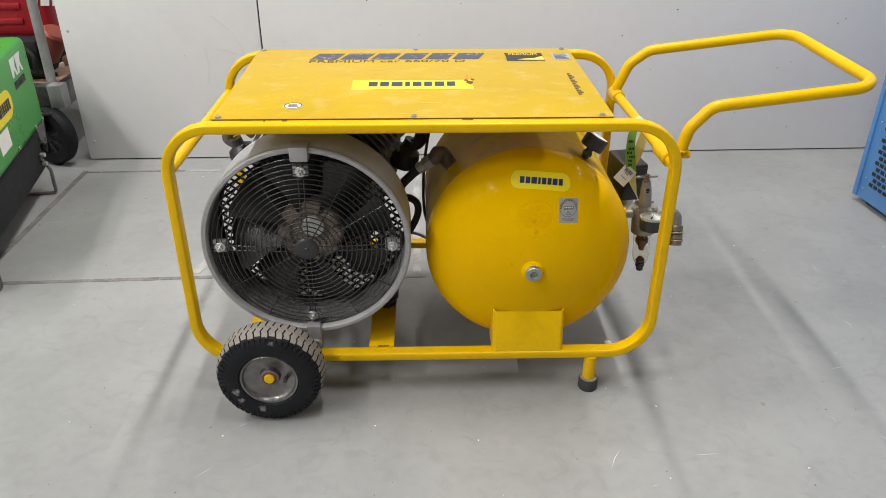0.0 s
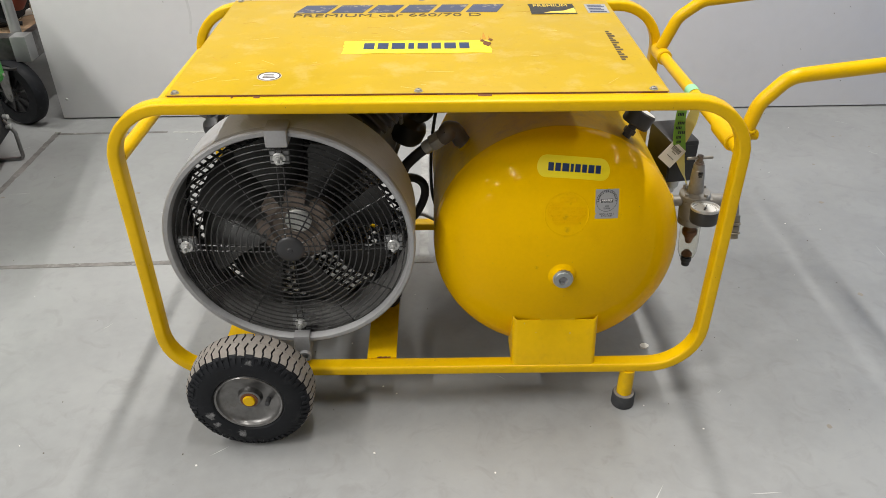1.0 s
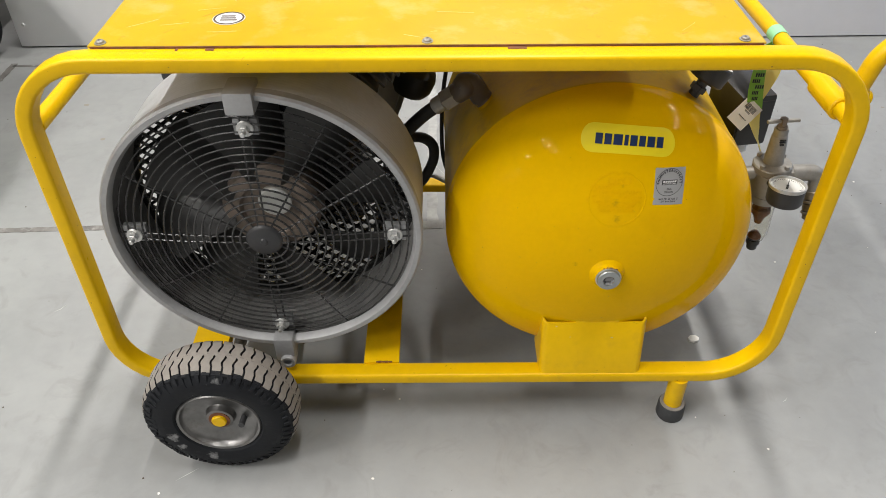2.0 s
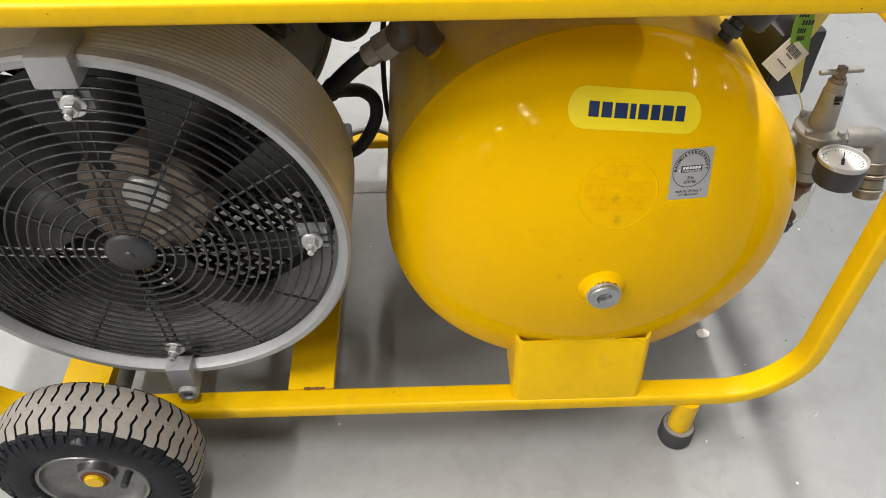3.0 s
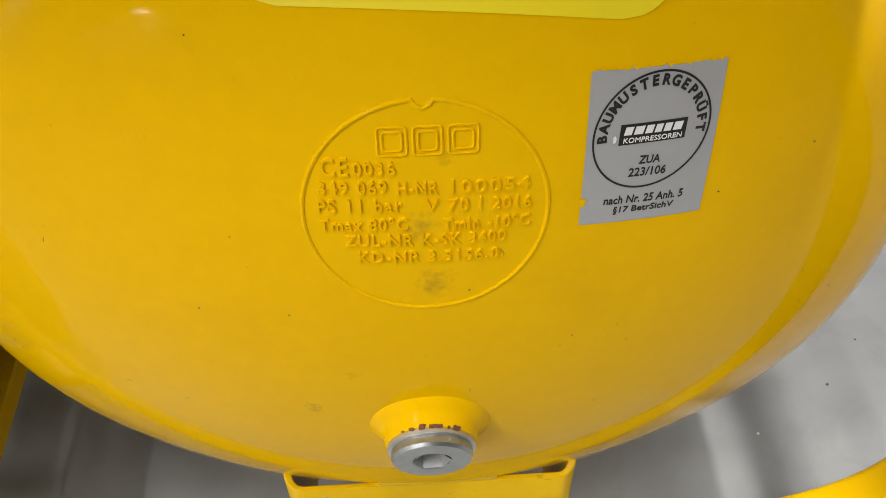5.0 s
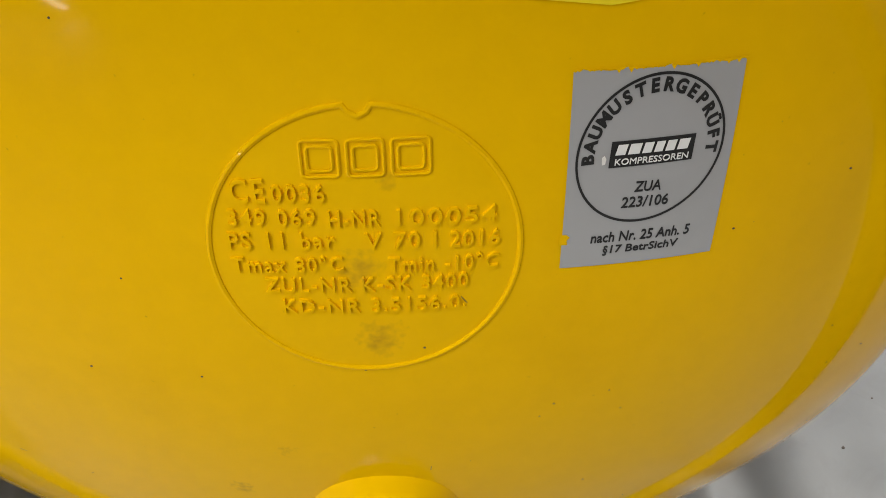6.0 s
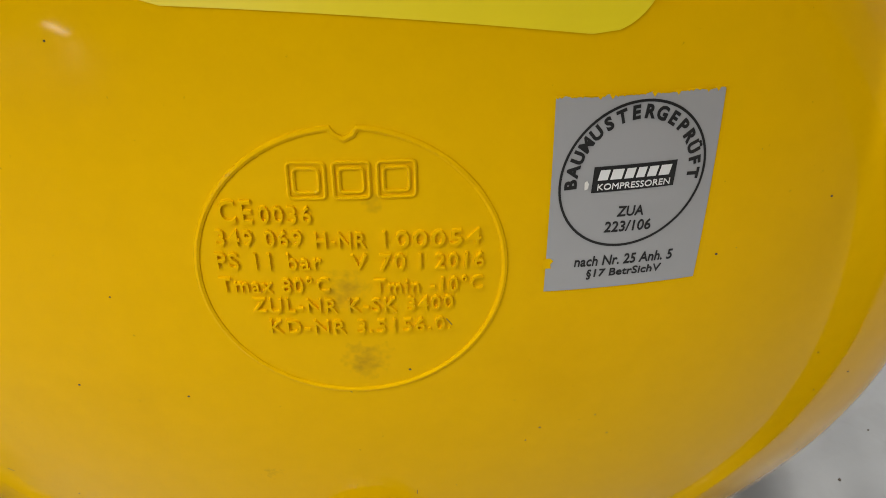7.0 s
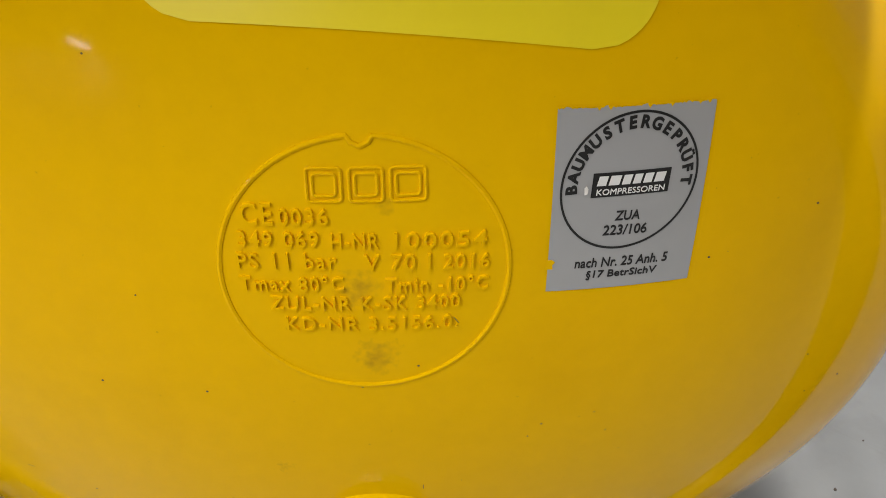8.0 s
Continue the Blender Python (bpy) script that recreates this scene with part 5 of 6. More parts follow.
rod(bm, (RX - 0.025, RY - 0.002, 0.448), (RX + 0.025, RY + 0.002, 0.446), 0.0031, edge=0.0008)
bmesh.ops.transform(bm, matrix=REG, verts=bm.verts)
part("t_bar", bm, "nickel", reg)
bm = bmesh.new()
lathe(bm, [(0.0270, 0.340), (0.0275, 0.328), (0.0240, 0.326), (0.0205, 0.340)], (RX, RY, RZ), (0, 0, 1), 36, close=True)
bmesh.ops.transform(bm, matrix=REG, verts=bm.verts)
part("bowl_ring", bm, "nickel", reg)
bm = bmesh.new()
outer = [(0.0200, 0.336), (0.0198, 0.274), (0.0190, 0.258), (0.0150, 0.246), (0.0080, 0.241), (0.0060, 0.241)]
lathe(bm, outer + [(max(q[0] - 0.0016, 0.004), q[1] + 0.001) for q in outer[::-1]], (RX, RY, RZ), (0, 0, 1), 36, close=True)
bmesh.ops.transform(bm, matrix=REG, verts=bm.verts)
bowl = part("filter_bowl", bm, "clear_plastic", reg, "clear plastic filter bowl")
bm = bmesh.new()
lathe(bm, [(0, 0.338), (0.012, 0.338), (0.012, 0.312), (0.015, 0.308), (0.015, 0.300), (0.009, 0.290), (0.006, 0.278), (0, 0.278)], (RX, RY, RZ), (0, 0, 1), 24)
lathe(bm, [(0, 0.260), (0.005, 0.258), (0.011, 0.250), (0.011, 0.248), (0, 0.248)], (RX, RY, RZ), (0, 0, 1), 24)
bmesh.ops.transform(bm, matrix=REG, verts=bm.verts)
part("filter_insert", bm, "amber_brown", reg, "amber-brown filter insert")
bm = bmesh.new()
lathe(bm, [(0, 0.222), (0.0075, 0.222), (0.0085, 0.224), (0.0085, 0.232), (0.0110, 0.234), (0.0110, 0.242), (0, 0.242)], (RX, RY, RZ), (0, 0, 1), 20)
bmesh.ops.transform(bm, matrix=REG, verts=bm.verts)
part("drain_knob", bm, "black_plastic", reg)
# gauge on the regulator, dial up
bm = bmesh.new()
GA = Vector((0.532, 0.134, 0.343))
ax = Vector((0.0, 0.10, 1.0))
lathe(bm, [(0, 0), (0.0245, 0), (0.0262, 0.003), (0.0268, 0.026), (0.0262, 0.0265), (0, 0.0265)], GA, ax, 44)
rod(bm, (0.527, 0.180, 0.348), (0.527, 0.150, 0.350), 0.007)
gau = part("pressure_gauge", bm, "black_plastic", comp, "round pressure gauge in a black case, dial upward")
bm = bmesh.new()
lathe(bm, [(0.0268, 0.0262), (0.0274, 0.0275), (0.0270, 0.0310), (0.0246, 0.0310), (0.0243, 0.0262)], GA, ax, 44, close=True)
part("bezel", bm, "zinc", gau)
bm = bmesh.new()
lathe(bm, [(0, 0.0272), (0.0245, 0.0272), (0.0245, 0.0266), (0, 0.0266)], GA, ax, 44)
part("dial", bm, "gauge_white", gau, "white gauge dial")
mg = Matrix.Translation(GA) @ turn_to(ax)
bm = bmesh.new()
for k in range(31):
    a = radians(225 - k * 9)
    r0 = 0.0178 if k % 5 == 0 else 0.0198
    box(bm, (r0, -0.0003, 0.0273), (0.0216, 0.0003, 0.0276), 0, mg @ pose(0, 0, 0, 0, 0, math.degrees(a)))
box(bm, (-0.008, -0.0006, 0.0277), (0.0165, 0.0006, 0.0283), 0, mg @ pose(0, 0, 0, 0, 0, 62))
box(bm, (-0.010, -0.0017, 0.0277), (-0.004, 0.0017, 0.0283), 0, mg @ pose(0, 0, 0, 0, 0, 62))
rod(bm, mg @ Vector((0, 0, 0.0272)), mg @ Vector((0, 0, 0.0290)), 0.0019, seg=14)
part("needle", bm, "ink_black", gau, smooth=False)
# outlet elbow with brass coupling
bm = bmesh.new()
hexagon(bm, (0.552, RY, 0.354), (0.566, RY, 0.354), 0.0135)
pipe(bm, bent([(0.562, RY, 0.354), (0.606, RY, 0.354), (0.606, RY - 0.014, 0.316)], 0.014, 8), 0.0135, 18)
elb = part("outlet_elbow", bm, "nickel", comp, "dull metal outlet elbow")
bm = bmesh.new()
a, b = Vector((0.606, RY - 0.010, 0.326)), Vector((0.606, RY - 0.028, 0.283))
for t0, t1, rr in ((0, 0.3, 0.017), (0.32, 0.42, 0.0185), (0.44, 0.7, 0.0165), (0.72, 0.8, 0.0180), (0.8, 1.0, 0.0150)):
    rod(bm, a.lerp(b, t0), a.lerp(b, t1), rr, edge=0.001)
part("coupling", bm, "brass", elb, "tarnished brass hose coupling")
# yellow nipple that leaves the tank
bm = bmesh.new()
rod(bm, (0.455, RY, 0.356), (0.486, RY, 0.356), 0.0125, edge=0.001)
nipple = part("tank_nipple", bm, "tank_paint", tank)
REG_AT = (0.004, -0.014, 0.009)
for ob in (reg, elb, nipple):
    ob.location = REG_AT
gau.location = (0.001, -0.016, 0.013)
# gauge on top of the tank
bm = bmesh.new()
G2, ax2 = Vector((0.388, 0.165, 0.535)), Vector((0.50, 0.10, 0.86))
lathe(bm, [(0, 0.0), (0.024, 0.0), (0.0262, 0.003), (0.0265, 0.028), (0.0245, 0.030), (0, 0.030)], G2, ax2, 40)
rod(bm, G2, G2 - ax2.normalized() * 0.026, 0.008)
hexagon(bm, G2 - ax2.normalized() * 0.008, G2 - ax2.normalized() * 0.018, 0.0115)
g2 = part("tank_gauge", bm, "black_plastic", comp, "small black pressure gauge on the tank")
bm = bmesh.new()
lathe(bm, [(0, 0.0305), (0.0235, 0.0305), (0.0235, 0.0300), (0, 0.0300)], G2, ax2, 36)
part("dial", bm, "gauge_white", g2)
bm = bmesh.new()
lathe(bm, [(0.0135, 0.0), (0.0115, 0.010), (0.0100, 0.013), (0, 0.013)], (0.372, 0.158, 0.500), (0.53, 0, 0.85), 24)
part("port_socket", bm, "tank_paint", tank)
# pressure switch
TG = Matrix.Translation((0.017, 0.040, -0.016))
SB = pose(0.505, 0.290, 0.344, 0, 0, 9)
bm = bmesh.new()
box(bm, (0, 0, 0), (0.062, 0.108, 0.094), 0.006, SB)
sw = part("pressure_switch", bm, "black_plastic", comp, "black box of the pressure switch")
bm = bmesh.new()
box(bm, (0.004, -0.0012, 0.010), (0.058, 0.002, 0.084), 0.001, SB)
part("switch_cover", bm, "black_plastic", sw)
bm = bmesh.new()
rod(bm, SB @ Vector((0.046, 0.040, 0.093)), SB @ Vector((0.046, 0.040, 0.112)), 0.008, edge=0.001)
part("switch_knob", bm, "sticker_silver", sw)
bm = bmesh.new()
rod(bm, SB @ Vector((0.026, 0.022, -0.018)), SB @ Vector((0.026, 0.022, 0.002)), 0.016, edge=0.002)
hexagon(bm, SB @ Vector((0.024, 0.022, -0.030)), SB @ Vector((0.024, 0.022, -0.017)), 0.012)
part("cable_gland", bm, "zinc", sw)


# tag tied to the rail
def strip(points, halves, side, thick=0.0004):
    """A paper strip along a path, with its half widths and its sideways direction."""
    path = [TG @ q for q in smooth_path(points, 6)]
    bm = bmesh.new()
    rows = []
    for k, p in enumerate(path):
        f = k / (len(path) - 1) * (len(halves) - 1)
        i = min(int(f), len(halves) - 2)
        h = halves[i] * (1 - f + i) + halves[i + 1] * (f - i)
        s = Vector(side[i]).lerp(Vector(side[i + 1]), f - i).normalized()
        d = (path[min(k + 1, len(path) - 1)] - path[max(k - 1, 0)]).normalized()
        n = s.cross(d).normalized() * thick / 2
        rows.append([bm.verts.new(p + s * a * h + n * b) for a, b in ((-1, -1), (1, -1), (1, 1), (-1, 1))])
    for p, q in zip(rows, rows[1:]):
        for k in range(4):
            bm.faces.new((p[k], p[(k + 1) % 4], q[(k + 1) % 4], q[k]))
    bm.faces.new(rows[0])
    bm.faces.new(rows[-1][::-1])
    return bm


SIDE = (1, 0.15, 0.05)
GREEN = [(0.502, 0.216, 0.571), (0.487, 0.214, 0.556), (0.484, 0.211, 0.525), (0.488, 0.214, 0.490), (0.494, 0.213, 0.455)]
tag = part("paper_tag", strip(GREEN, (0.0110, 0.0105, 0.0105, 0.0125, 0.0135), ((1, 0.3, 0.3), (1, 0.2, 0.1), SIDE, SIDE, (1, 0.1, -0.25))), "paper_green", comp, "green paper tag with a barcode label")
bm = bmesh.new()
lathe(bm, [(0.0118, 0), (0.0126, 0), (0.0126, 0.026), (0.0118, 0.026)], (rail_x(1, 0.265), 0.252, 0.555), (0, 1, 0), 28, close=True)
part("tag_loop", bm, "paper_mint", tag)
bm = bmesh.new()
for k, (z, w) in enumerate(((0.530, 0.012), (0.512, 0.014), (0.502, 0.012), (0.492, 0.014), (0.482, 0.010), (0.472, 0.009))):
    x0 = 0.4775 + 0.0022 * (k % 2) + (0.004 if z < 0.5 else 0)
    for c in range(4):
        box(bm, (x0 + c * w / 4, 0.2090, z), (x0 + (c + 0.7) * w / 4, 0.2094, z + 0.0058), 0, TG)
part("writing_bars", bm, "ink_black", tag, smooth=False)
part("tag_back", strip([(0.514, 0.216, 0.562), (0.510, 0.216, 0.540), (0.507, 0.219, 0.505), (0.499, 0.219, 0.468)], (0.011, 0.015, 0.013, 0.008), ((0.8, 0.3, 0.5), (0.8, 0.3, 0.5), (1, 0, 0.3), SIDE)), "paper_yellow", tag, "pale yellow back of the tag strip")
part("tag_strip", strip([(0.494, 0.2145, 0.460), (0.497, 0.2140, 0.440), (0.504, 0.210, 0.420), (0.511, 0.204, 0.400), (0.515, 0.190, 0.386)], (0.012, 0.0105, 0.008, 0.006, 0.006), (SIDE, SIDE, (1, 0.6, 0.2), (0.3, 1, 0.2), (0.2, 1, 0.3))), "paper_yellow", tag, "pale yellow end of the tag strip")
bm = bmesh.new()
mt = TG @ pose(0.479, 0.209, 0.4485, 80, 0, 6) @ pose(0, 0, 0, 0, 0, 47)
box(bm, (-0.0225, -0.0180, 0), (0.0225, 0.0180, 0.0005), 0, mt)
card = part("barcode_label", bm, "paper_white", tag, "white barcode label")
bm = bmesh.new()
random.seed(8)
y = -0.011
while y < 0.010:
    w = random.choice((0.0006, 0.0010, 0.0015))
    box(bm, (0.007, y, 0.0006), (0.0165, y + w, 0.0008), 0, mt)
    y += w + random.choice((0.0007, 0.0011))
for k in range(7):
    box(bm, (-0.0072, -0.010 + k * 0.0026, 0.0006), (-0.0056, -0.0082 + k * 0.0026, 0.0008), 0, mt)
    if k < 5:
        box(bm, (0.0032, -0.006 + k * 0.0024, 0.0006), (0.0054, -0.0046 + k * 0.0024, 0.0008), 0, mt)
part("barcode", bm, "ink_black", card, smooth=False)


# ---- things round it ----
heater = thing("heater", (-1.45, 1.0, 0), "green electric heater on a black base with metal legs", "heater")
hm = pose(-1.324, 1.232, 0, 0, 0, 9.9)
bm = bmesh.new()
box(bm, (-0.50, -0.85, 0.230), (0, 0, 0.534), 0.028, hm, 4)
hbody = part("casing", bm, "green_paint", heater)
bm = bmesh.new()
box(bm, (-0.49, -0.84, 0.09), (-0.012, -0.085, 0.234), 0.004, hm)
part("base", bm, "base_black", heater)
for yy in (-0.120, -0.78):
    bm = bmesh.new()
    pipe(bm, bent([hm @ Vector(q) for q in ((-0.012, yy, 0.14), (0.012, yy, 0.095), (0.012, yy, 0.006), (-0.20, yy, 0.006), (-0.48, yy, 0.006), (-0.48, yy, 0.12))], 0.012, 5), 0.006, 10)
    leg = part("leg", bm, "rim_steel", heater)
    bm = bmesh.new()
    for zz in (0.118, 0.150):
        p = hm @ Vector((-0.008, yy, zz))
        rod(bm, p, p + Vector((0.016, 0, 0)), 0.008, edge=0.001)
    part("leg_bolt", bm, "zinc", leg)


def on_heater(bm, y, z, lift=0.0005):
    """Lays a flat shape onto the long side of the heater."""
    for v in bm.verts:
        v.co = hm @ Vector((lift + v.co.z, y + v.co.x, z + v.co.y))
    return bm


bm = bmesh.new()
for k in (0, 1):
    x0 = -0.042 + k * 0.044
    slab(bm, [(x0, -0.024), (x0 + 0.012, -0.024), (x0 + 0.020, -0.006), (x0 + 0.030, -0.024), (x0 + 0.042, -0.024), (x0 + 0.030, 0.0), (x0 + 0.042, 0.024), (x0, 0.024)], 0, 0.0006)
bmesh.ops.scale(bm, vec=(1.35, 1.25, 1), verts=bm.verts)
part("logo", on_heater(bm, -0.150, 0.474), "white_print", hbody, "white logo blocks")
print_blocks("print_block", "ink_black", hbody, lambda b: on_heater(b, -0.150, 0.420), (1, 0.8, 1.2, 1, 1.1), 0.115, 0.024, t=0.0006)
lb = part("hire_label", on_heater(grid_card(lambda u, v: stadium(u, v, 0.20, 0.088), 30, 14, 0.0006), -0.372, 0.396), "label_yellow", hbody)
print_blocks("print_block", "ink_black", lb, lambda b: on_heater(b, -0.372, 0.394, 0.0012), HIRE_MARK, 0.15, 0.034, t=0.0006)
bm = bmesh.new()
box(bm, (-0.05, -0.03, 0), (0.05, 0.03, 0.0006))
part("paper_label", on_heater(bm, -0.42, 0.312), "paper_white", hbody)
bm = bmesh.new()
for y, z in ((-0.012, 0.252), (-0.10, 0.252), (-0.30, 0.252)):
    p = hm @ Vector((0.0, y - 0.02, z))
    rod(bm, p, p + Vector((0.004, 0, 0)), 0.006, edge=0.001)
part("casing_screw", bm, "nickel", heater)

NEAR = (0.068, -0.184, 0)
trolley = thing("trolley", (-1.75, 1.63, 0), "galvanised platform trolley with wooden deck and large castor", "trolley")
bm = bmesh.new()
box(bm, (-2.6, 1.58, 0.230), (-1.440, 1.632, 0.306), 0.003)
box(bm, (-1.432, 1.632, 0.215), (-1.400, 2.30, 0.300), 0.003)
box(bm, (-2.6, 2.27, 0.215), (-1.432, 2.30, 0.300), 0.003)
bmesh.ops.translate(bm, vec=NEAR, verts=bm.verts)
part("frame", bm, "rim_steel", trolley)
bm = bmesh.new()
box(bm, (-1.440, 1.577, 0.224), (-1.388, 1.634, 0.309), 0.003)
bmesh.ops.translate(bm, vec=NEAR, verts=bm.verts)
part("corner_bracket", bm, "galvanised", trolley, "bright galvanised corner bracket")
bm = bmesh.new()
box(bm, (-2.59, 1.633, 0.282), (-1.433, 2.269, 0.298), 0.002)
bmesh.ops.translate(bm, vec=NEAR, verts=bm.verts)
part("deck", bm, "wood", trolley, "scratched brown plywood deck")
bm = bmesh.new()
rod(bm, (-1.452, 1.655, 0.296), (-1.452, 1.655, 1.10), 0.0175)
rod(bm, (-1.452, 2.24, 0.296), (-1.452, 2.24, 1.10), 0.0175)
rod(bm, (-1.452, 1.655, 1.10), (-1.452, 2.24, 1.10), 0.0175)
bmesh.ops.translate(bm, vec=NEAR, verts=bm.verts)
part("push_bar", bm, "galvanised", trolley)
for cy2 in (1.60, 2.22):
    bm = bmesh.new()
    lathe(bm, [(0.070, -0.024), (0.106, -0.026), (0.1135, -0.016), (0.115, 0.0), (0.1135, 0.016), (0.106, 0.026), (0.070, 0.024)], (-1.474, cy2 - 0.01, 0.1155), (0.42, 1, 0), 44, close=True)
    bmesh.ops.translate(bm, vec=NEAR, verts=bm.verts)
    tyre2 = part("castor", bm, "tyre_wall", trolley, "black rubber castor")
    bm = bmesh.new()
    lathe(bm, [(0, -0.018), (0.022, -0.024), (0.028, -0.018), (0.066, -0.012), (0.072, -0.016), (0.072, 0.016), (0, 0.016)], (-1.474, cy2 - 0.01, 0.1155), (0.42, 1, 0), 36)
    bmesh.ops.translate(bm, vec=NEAR, verts=bm.verts)
    part("castor_hub", bm, "black_plastic", tyre2)
    spoke_m = Matrix.Translation(Vector((-1.474, cy2 - 0.01, 0.1155)) + Vector(NEAR)) @ turn_to((0.42, 1, 0))
    for k in range(9):
        bm = bmesh.new()
        box(bm, (0.024, -0.004, -0.022), (0.068, 0.004, -0.012), 0.002, spoke_m @ pose(0, 0, 0, 0, 0, k * 40))
        part("castor_spoke", bm, "black_plastic", tyre2)
    bm = bmesh.new()
    for o in (-0.036, 0.032):
        mm = pose(-1.474, cy2 - 0.01, 0, 0, 0, -22) @ Matrix.Translation((0, o, 0)) @ Matrix.Rotation(radians(90), 4, "X")
        first = len(bm.verts)
        slab(bm, [(-0.034, 0.206), (0.030, 0.206), (0.020, 0.150), (0.017, 0.108), (0.010, 0.096), (0.0, 0.092), (-0.010, 0.096), (-0.017, 0.108), (-0.022, 0.150)], -0.002, 0.002)
        bm.verts.ensure_lookup_table()
        bmesh.ops.transform(bm, matrix=mm, verts=bm.verts[first:])
    rod(bm, (-1.4895, cy2 - 0.048, 0.112), (-1.4595, cy2 + 0.026, 0.112), 0.009, edge=0.001)
    box(bm, (-1.56, cy2 - 0.06, 0.207), (-1.43, cy2 + 0.04, 0.2145), 0.001)
    bmesh.ops.translate(bm, vec=NEAR, verts=bm.verts)
    part("castor_fork", bm, "rim_steel", tyre2, "dull steel castor fork")
mach = thing("red_machine", (-1.85, 1.83, 0.3), "red plastic machine cover with moulded ribs on the trolley", "machine")
bm = bmesh.new()
box(bm, (-2.45, 1.78, 0.43), (-1.46, 2.2, 1.0), 0.05, None, 4)
bmesh.ops.translate(bm, vec=NEAR, verts=bm.verts)
body = part("cover", bm, "red_plastic", mach)
for k in range(5):
    bm = bmesh.new()
    box(bm, (-1.75, 1.772, 0.49 + k * 0.055), (-1.56, 1.782, 0.512 + k * 0.055), 0.005)
    bmesh.ops.translate(bm, vec=NEAR, verts=bm.verts)
    part("rib", bm, "red_plastic", body)
bm = mark_blocks(3, 0.13, 0.055, 0.25, t=0.002)
bmesh.ops.transform(bm, matrix=pose(-1.46, 1.7795, 0.585, 90, 0, 0), verts=bm.verts)
bmesh.ops.translate(bm, vec=NEAR, verts=bm.verts)
part("wordmark", bm, "white_print", body)
bm = bmesh.new()
rod(bm, (-1.505, 1.77, 0.36), (-1.435, 1.75, 0.47), 0.042, 0.050, 28, 0.010)
bmesh.ops.translate(bm, vec=NEAR, verts=bm.verts)
part("motor_drum", bm, "red_dull", mach, "dull red drum")
bm = bmesh.new()
box(bm, (-1.78, 1.70, 0.300), (-1.50, 2.1, 0.445), 0.02)
for k in range(3):
    pipe(bm, smooth_path([(-1.66 + 0.05 * k, 1.70, 0.43), (-1.60 + 0.05 * k, 1.66, 0.40), (-1.56 + 0.03 * k, 1.665, 0.34), (-1.50 + 0.03 * k, 1.69, 0.32)], 5), 0.008, 8)
bmesh.ops.translate(bm, vec=NEAR, verts=bm.verts)
part("motor", bm, "base_black", mach)
for x0, y0, tilt, mt_ in ((-1.552, 1.752, 66, "pale_wood"), (-1.555, 1.830, 40, "paper_white"), (-1.520, 1.900, 14, "wood")):
    bm = bmesh.new()
    box(bm, (-0.075, -0.02, 0), (0.075, 0.02, 0.035 if mt_ != "paper_white" else 0.02), 0.003, pose(x0, y0, 0.2985 if mt_ != "wood" else 0.2985, 0, 0, tilt))
    bmesh.ops.translate(bm, vec=NEAR, verts=bm.verts)
    tagged(part("offcut", bm, mt_), "short offcut of timber lying on the trolley", "offcut", group="offcuts")

cabinet = thing("blue_cabinet", (1.85, 0.7, 0), "blue sheet-metal machine cabinet with perforated side", "cabinet")
cm = pose(1.530, 1.015, 0, 0, 0, 5.4)
bm = bmesh.new()
box(bm, (0.006, -0.95, 0.022), (0.60, -0.006, 1.05), 0.004, cm)
cb = part("casing", bm, "blue_paint", cabinet)
bm = bmesh.new()
box(bm, (0, -0.020, 0.022), (0.03, 0, 1.05), 0.003, cm)
part("corner_post", bm, "blue_paint", cabinet)
for fx, fy2 in ((0.05, -0.05), (0.55, -0.05), (0.05, -0.90), (0.55, -0.90)):
    bm = bmesh.new()
    p = cm @ Vector((fx, fy2, 0))
    rod(bm, p, p + Vector((0, 0, 0.024)), 0.02, edge=0.002)
    part("foot", bm, "rubber", cabinet)
bm = bmesh.new()
for r in range(22):
    for c in range(17):
        y = -0.075 - c * 0.0250 - (0.0125 if r % 2 else 0)
        z = 0.085 + r * 0.0200
        box(bm, (0.0035, y - 0.0082, z - 0.0058), (0.0085, y + 0.0082, z + 0.0058), 0, cm)
tagged(part("slot", bm, "ink_black", cb, "rows of dark rectangular slots", smooth=False), kind="stuff")
bm = bmesh.new()
for z in (0.06, 0.10, 0.30):
    p = cm @ Vector((0.0045, -0.045, z))
    rod(bm, p, p + Vector((-0.003, 0, 0)), 0.003, edge=0.0006, seg=10)
part("casing_screw", bm, "zinc", cabinet)

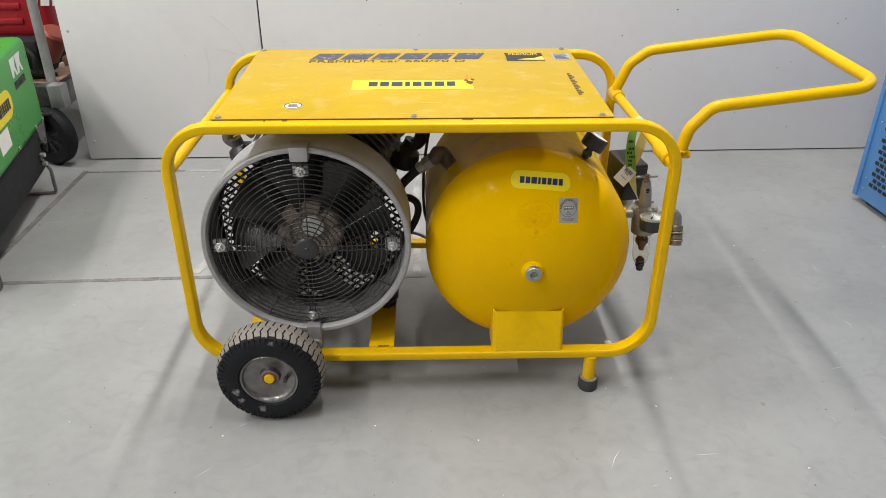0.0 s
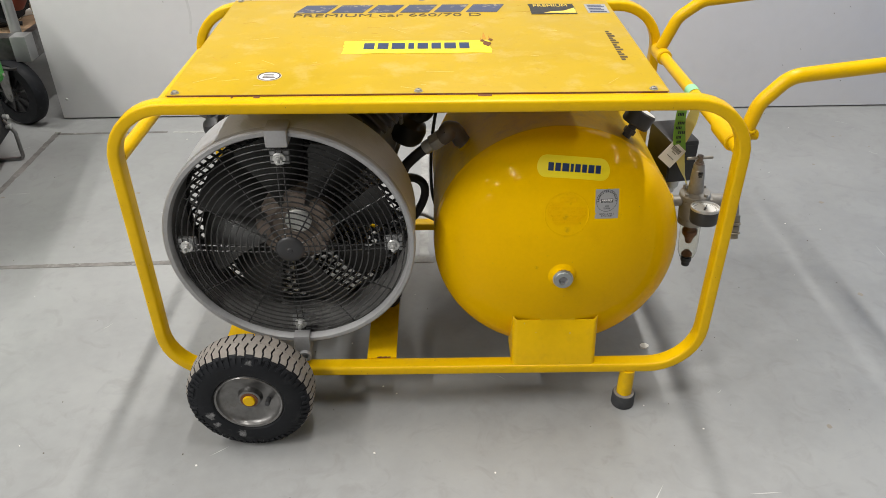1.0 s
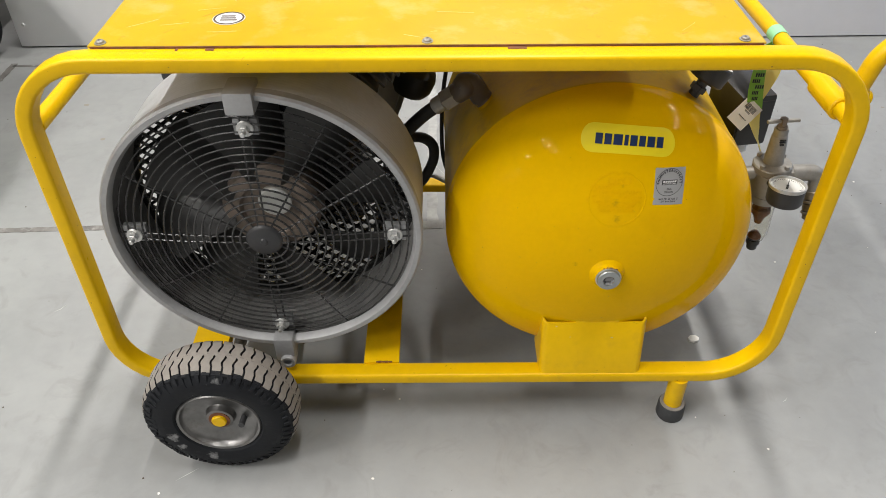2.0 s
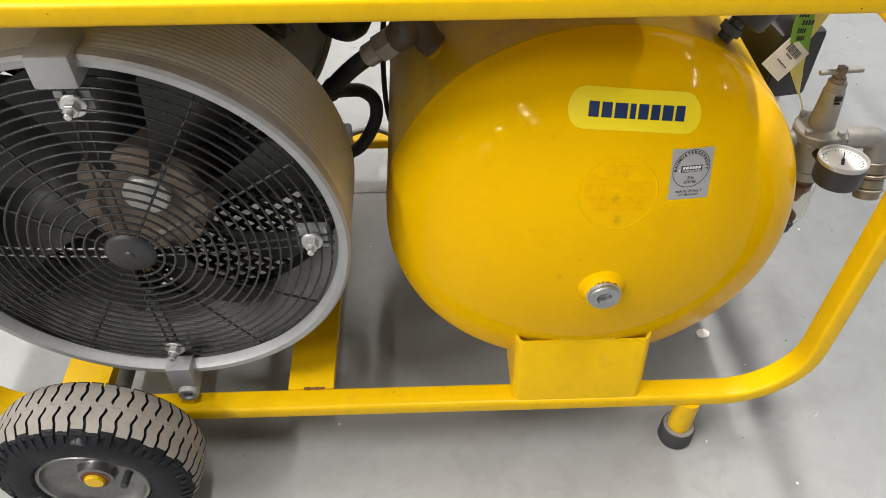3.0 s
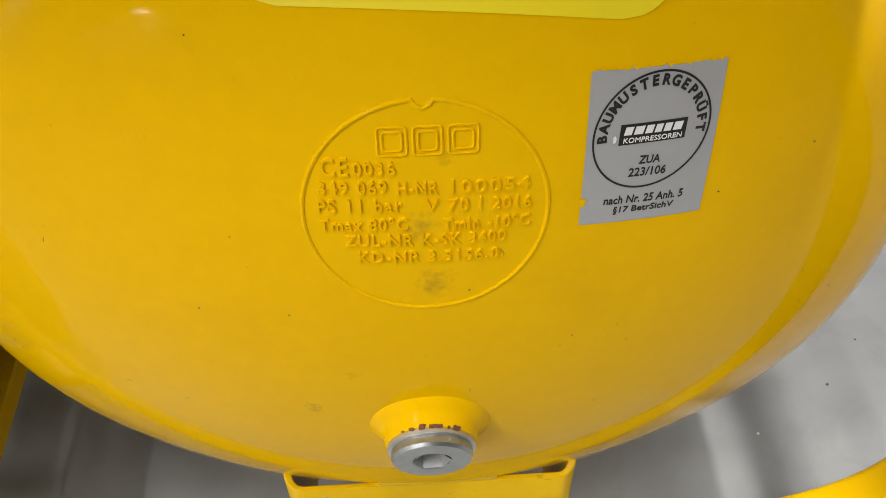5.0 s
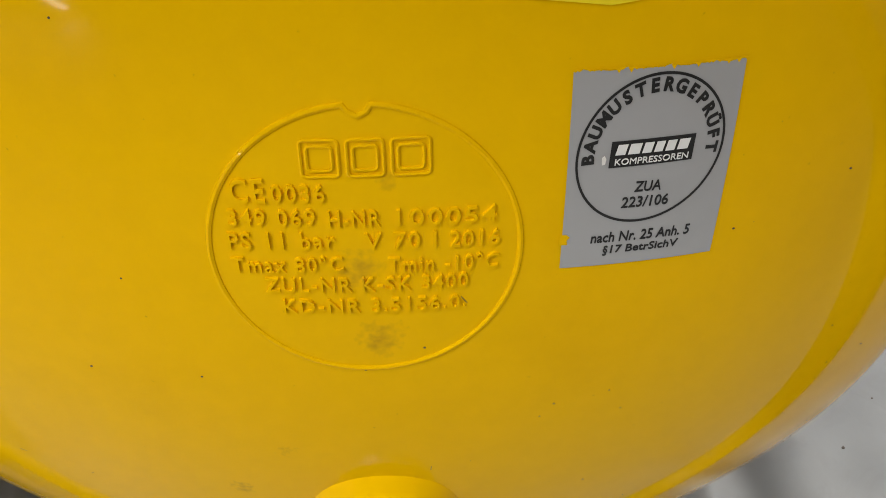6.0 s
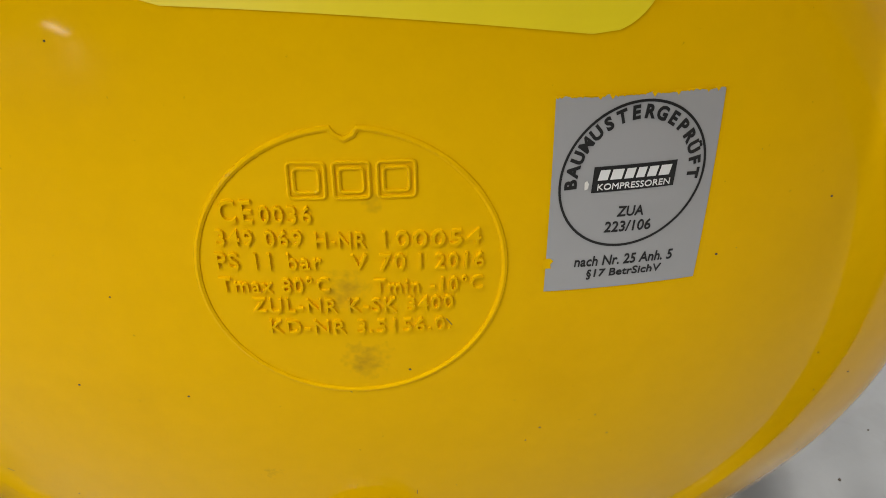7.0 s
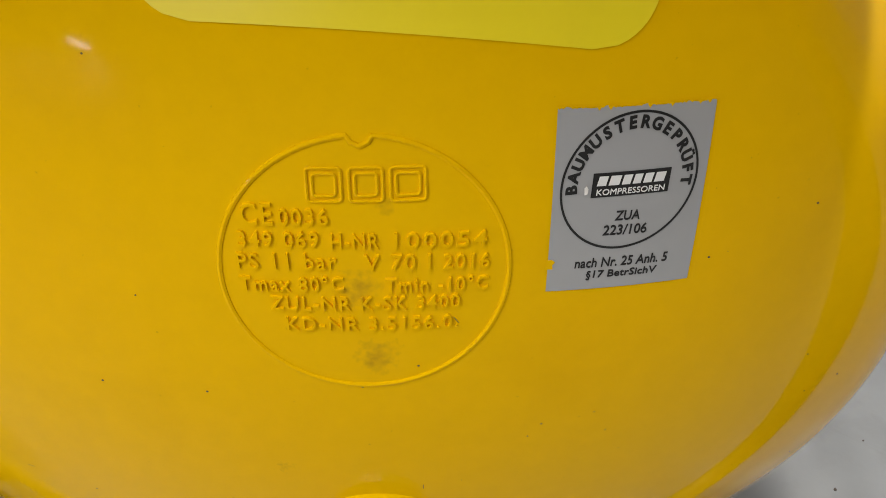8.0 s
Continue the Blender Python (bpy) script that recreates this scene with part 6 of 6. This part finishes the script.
# litter on the floor
bm = bmesh.new()
slab(bm, [(-0.010, -0.006), (-0.002, -0.009), (0.006, -0.006), (0.009, 0.001), (0.003, 0.008), (-0.006, 0.007), (-0.011, 0.002)], 0.0003, 0.004)
bmesh.ops.transform(bm, matrix=pose(0.485, 0.172, 0), verts=bm.verts)
tagged(part("paper_scrap", bm, "paper_white"), "small crumpled scrap of white paper on the floor", "paper scrap")
random.seed(17)
bm = bmesh.new()
for _ in range(170):
    x, y = random.uniform(-1.3, 1.5), random.uniform(-1.0, 1.45)
    r = random.uniform(0.0006, 0.0018)
    slab(bm, [(x + r * random.uniform(0.5, 1.2) * math.cos(a), y + r * random.uniform(0.5, 1.2) * math.sin(a)) for a in (0.1, 1.3, 2.6, 3.9, 5.2)], 0.0002, 0.0010)
tagged(part("grit", bm, "ink_brown", smooth=False), "dark grit scattered on the floor", "grit", kind="stuff")
bm = bmesh.new()
for _ in range(70):
    x, y = random.uniform(-1.2, 1.6), random.uniform(-0.9, 1.4)
    r = random.uniform(0.001, 0.003)
    slab(bm, [(x + r * random.uniform(0.4, 1.3) * math.cos(a), y + r * random.uniform(0.4, 1.3) * math.sin(a)) for a in (0.1, 1.3, 2.6, 3.9, 5.2)], 0.0002, 0.0009)
tagged(part("crumbs", bm, "paper_white", smooth=False), "pale crumbs scattered on the floor", "crumbs", kind="stuff")
random.seed(23)
for mname, label, count, smin, smax in (("floor_stain", "faint brown drips dried on the floor", 26, 0.003, 0.009), ("floor_scuff", "pale thin scuff marks on the floor", 60, 0.006, 0.035)):
    bm = bmesh.new()
    for _ in range(count):
        x, y, s = random.uniform(-1.5, 1.6), random.uniform(-1.0, 1.35), random.uniform(smin, smax)
        if mname == "floor_stain":
            slab(bm, [(x + s * random.uniform(0.5, 1.1) * math.cos(k * 0.7), y + s * random.uniform(0.4, 0.9) * math.sin(k * 0.7)) for k in range(9)], 0.0001, 0.0004)
        else:
            a = random.uniform(0, math.pi)
            d = Vector((math.cos(a), math.sin(a))) * s
            o = Vector((-d.y, d.x)).normalized() * random.uniform(0.0004, 0.0012)
            mid = Vector((x, y)) + o * random.uniform(-4, 4)
            slab(bm, [tuple(Vector((x, y)) - d), tuple(mid - o), tuple(Vector((x, y)) + d), tuple(mid + o)], 0.0001, 0.0004)
    tagged(part(mname, bm, mname, smooth=False), label, "floor marks", kind="stuff")
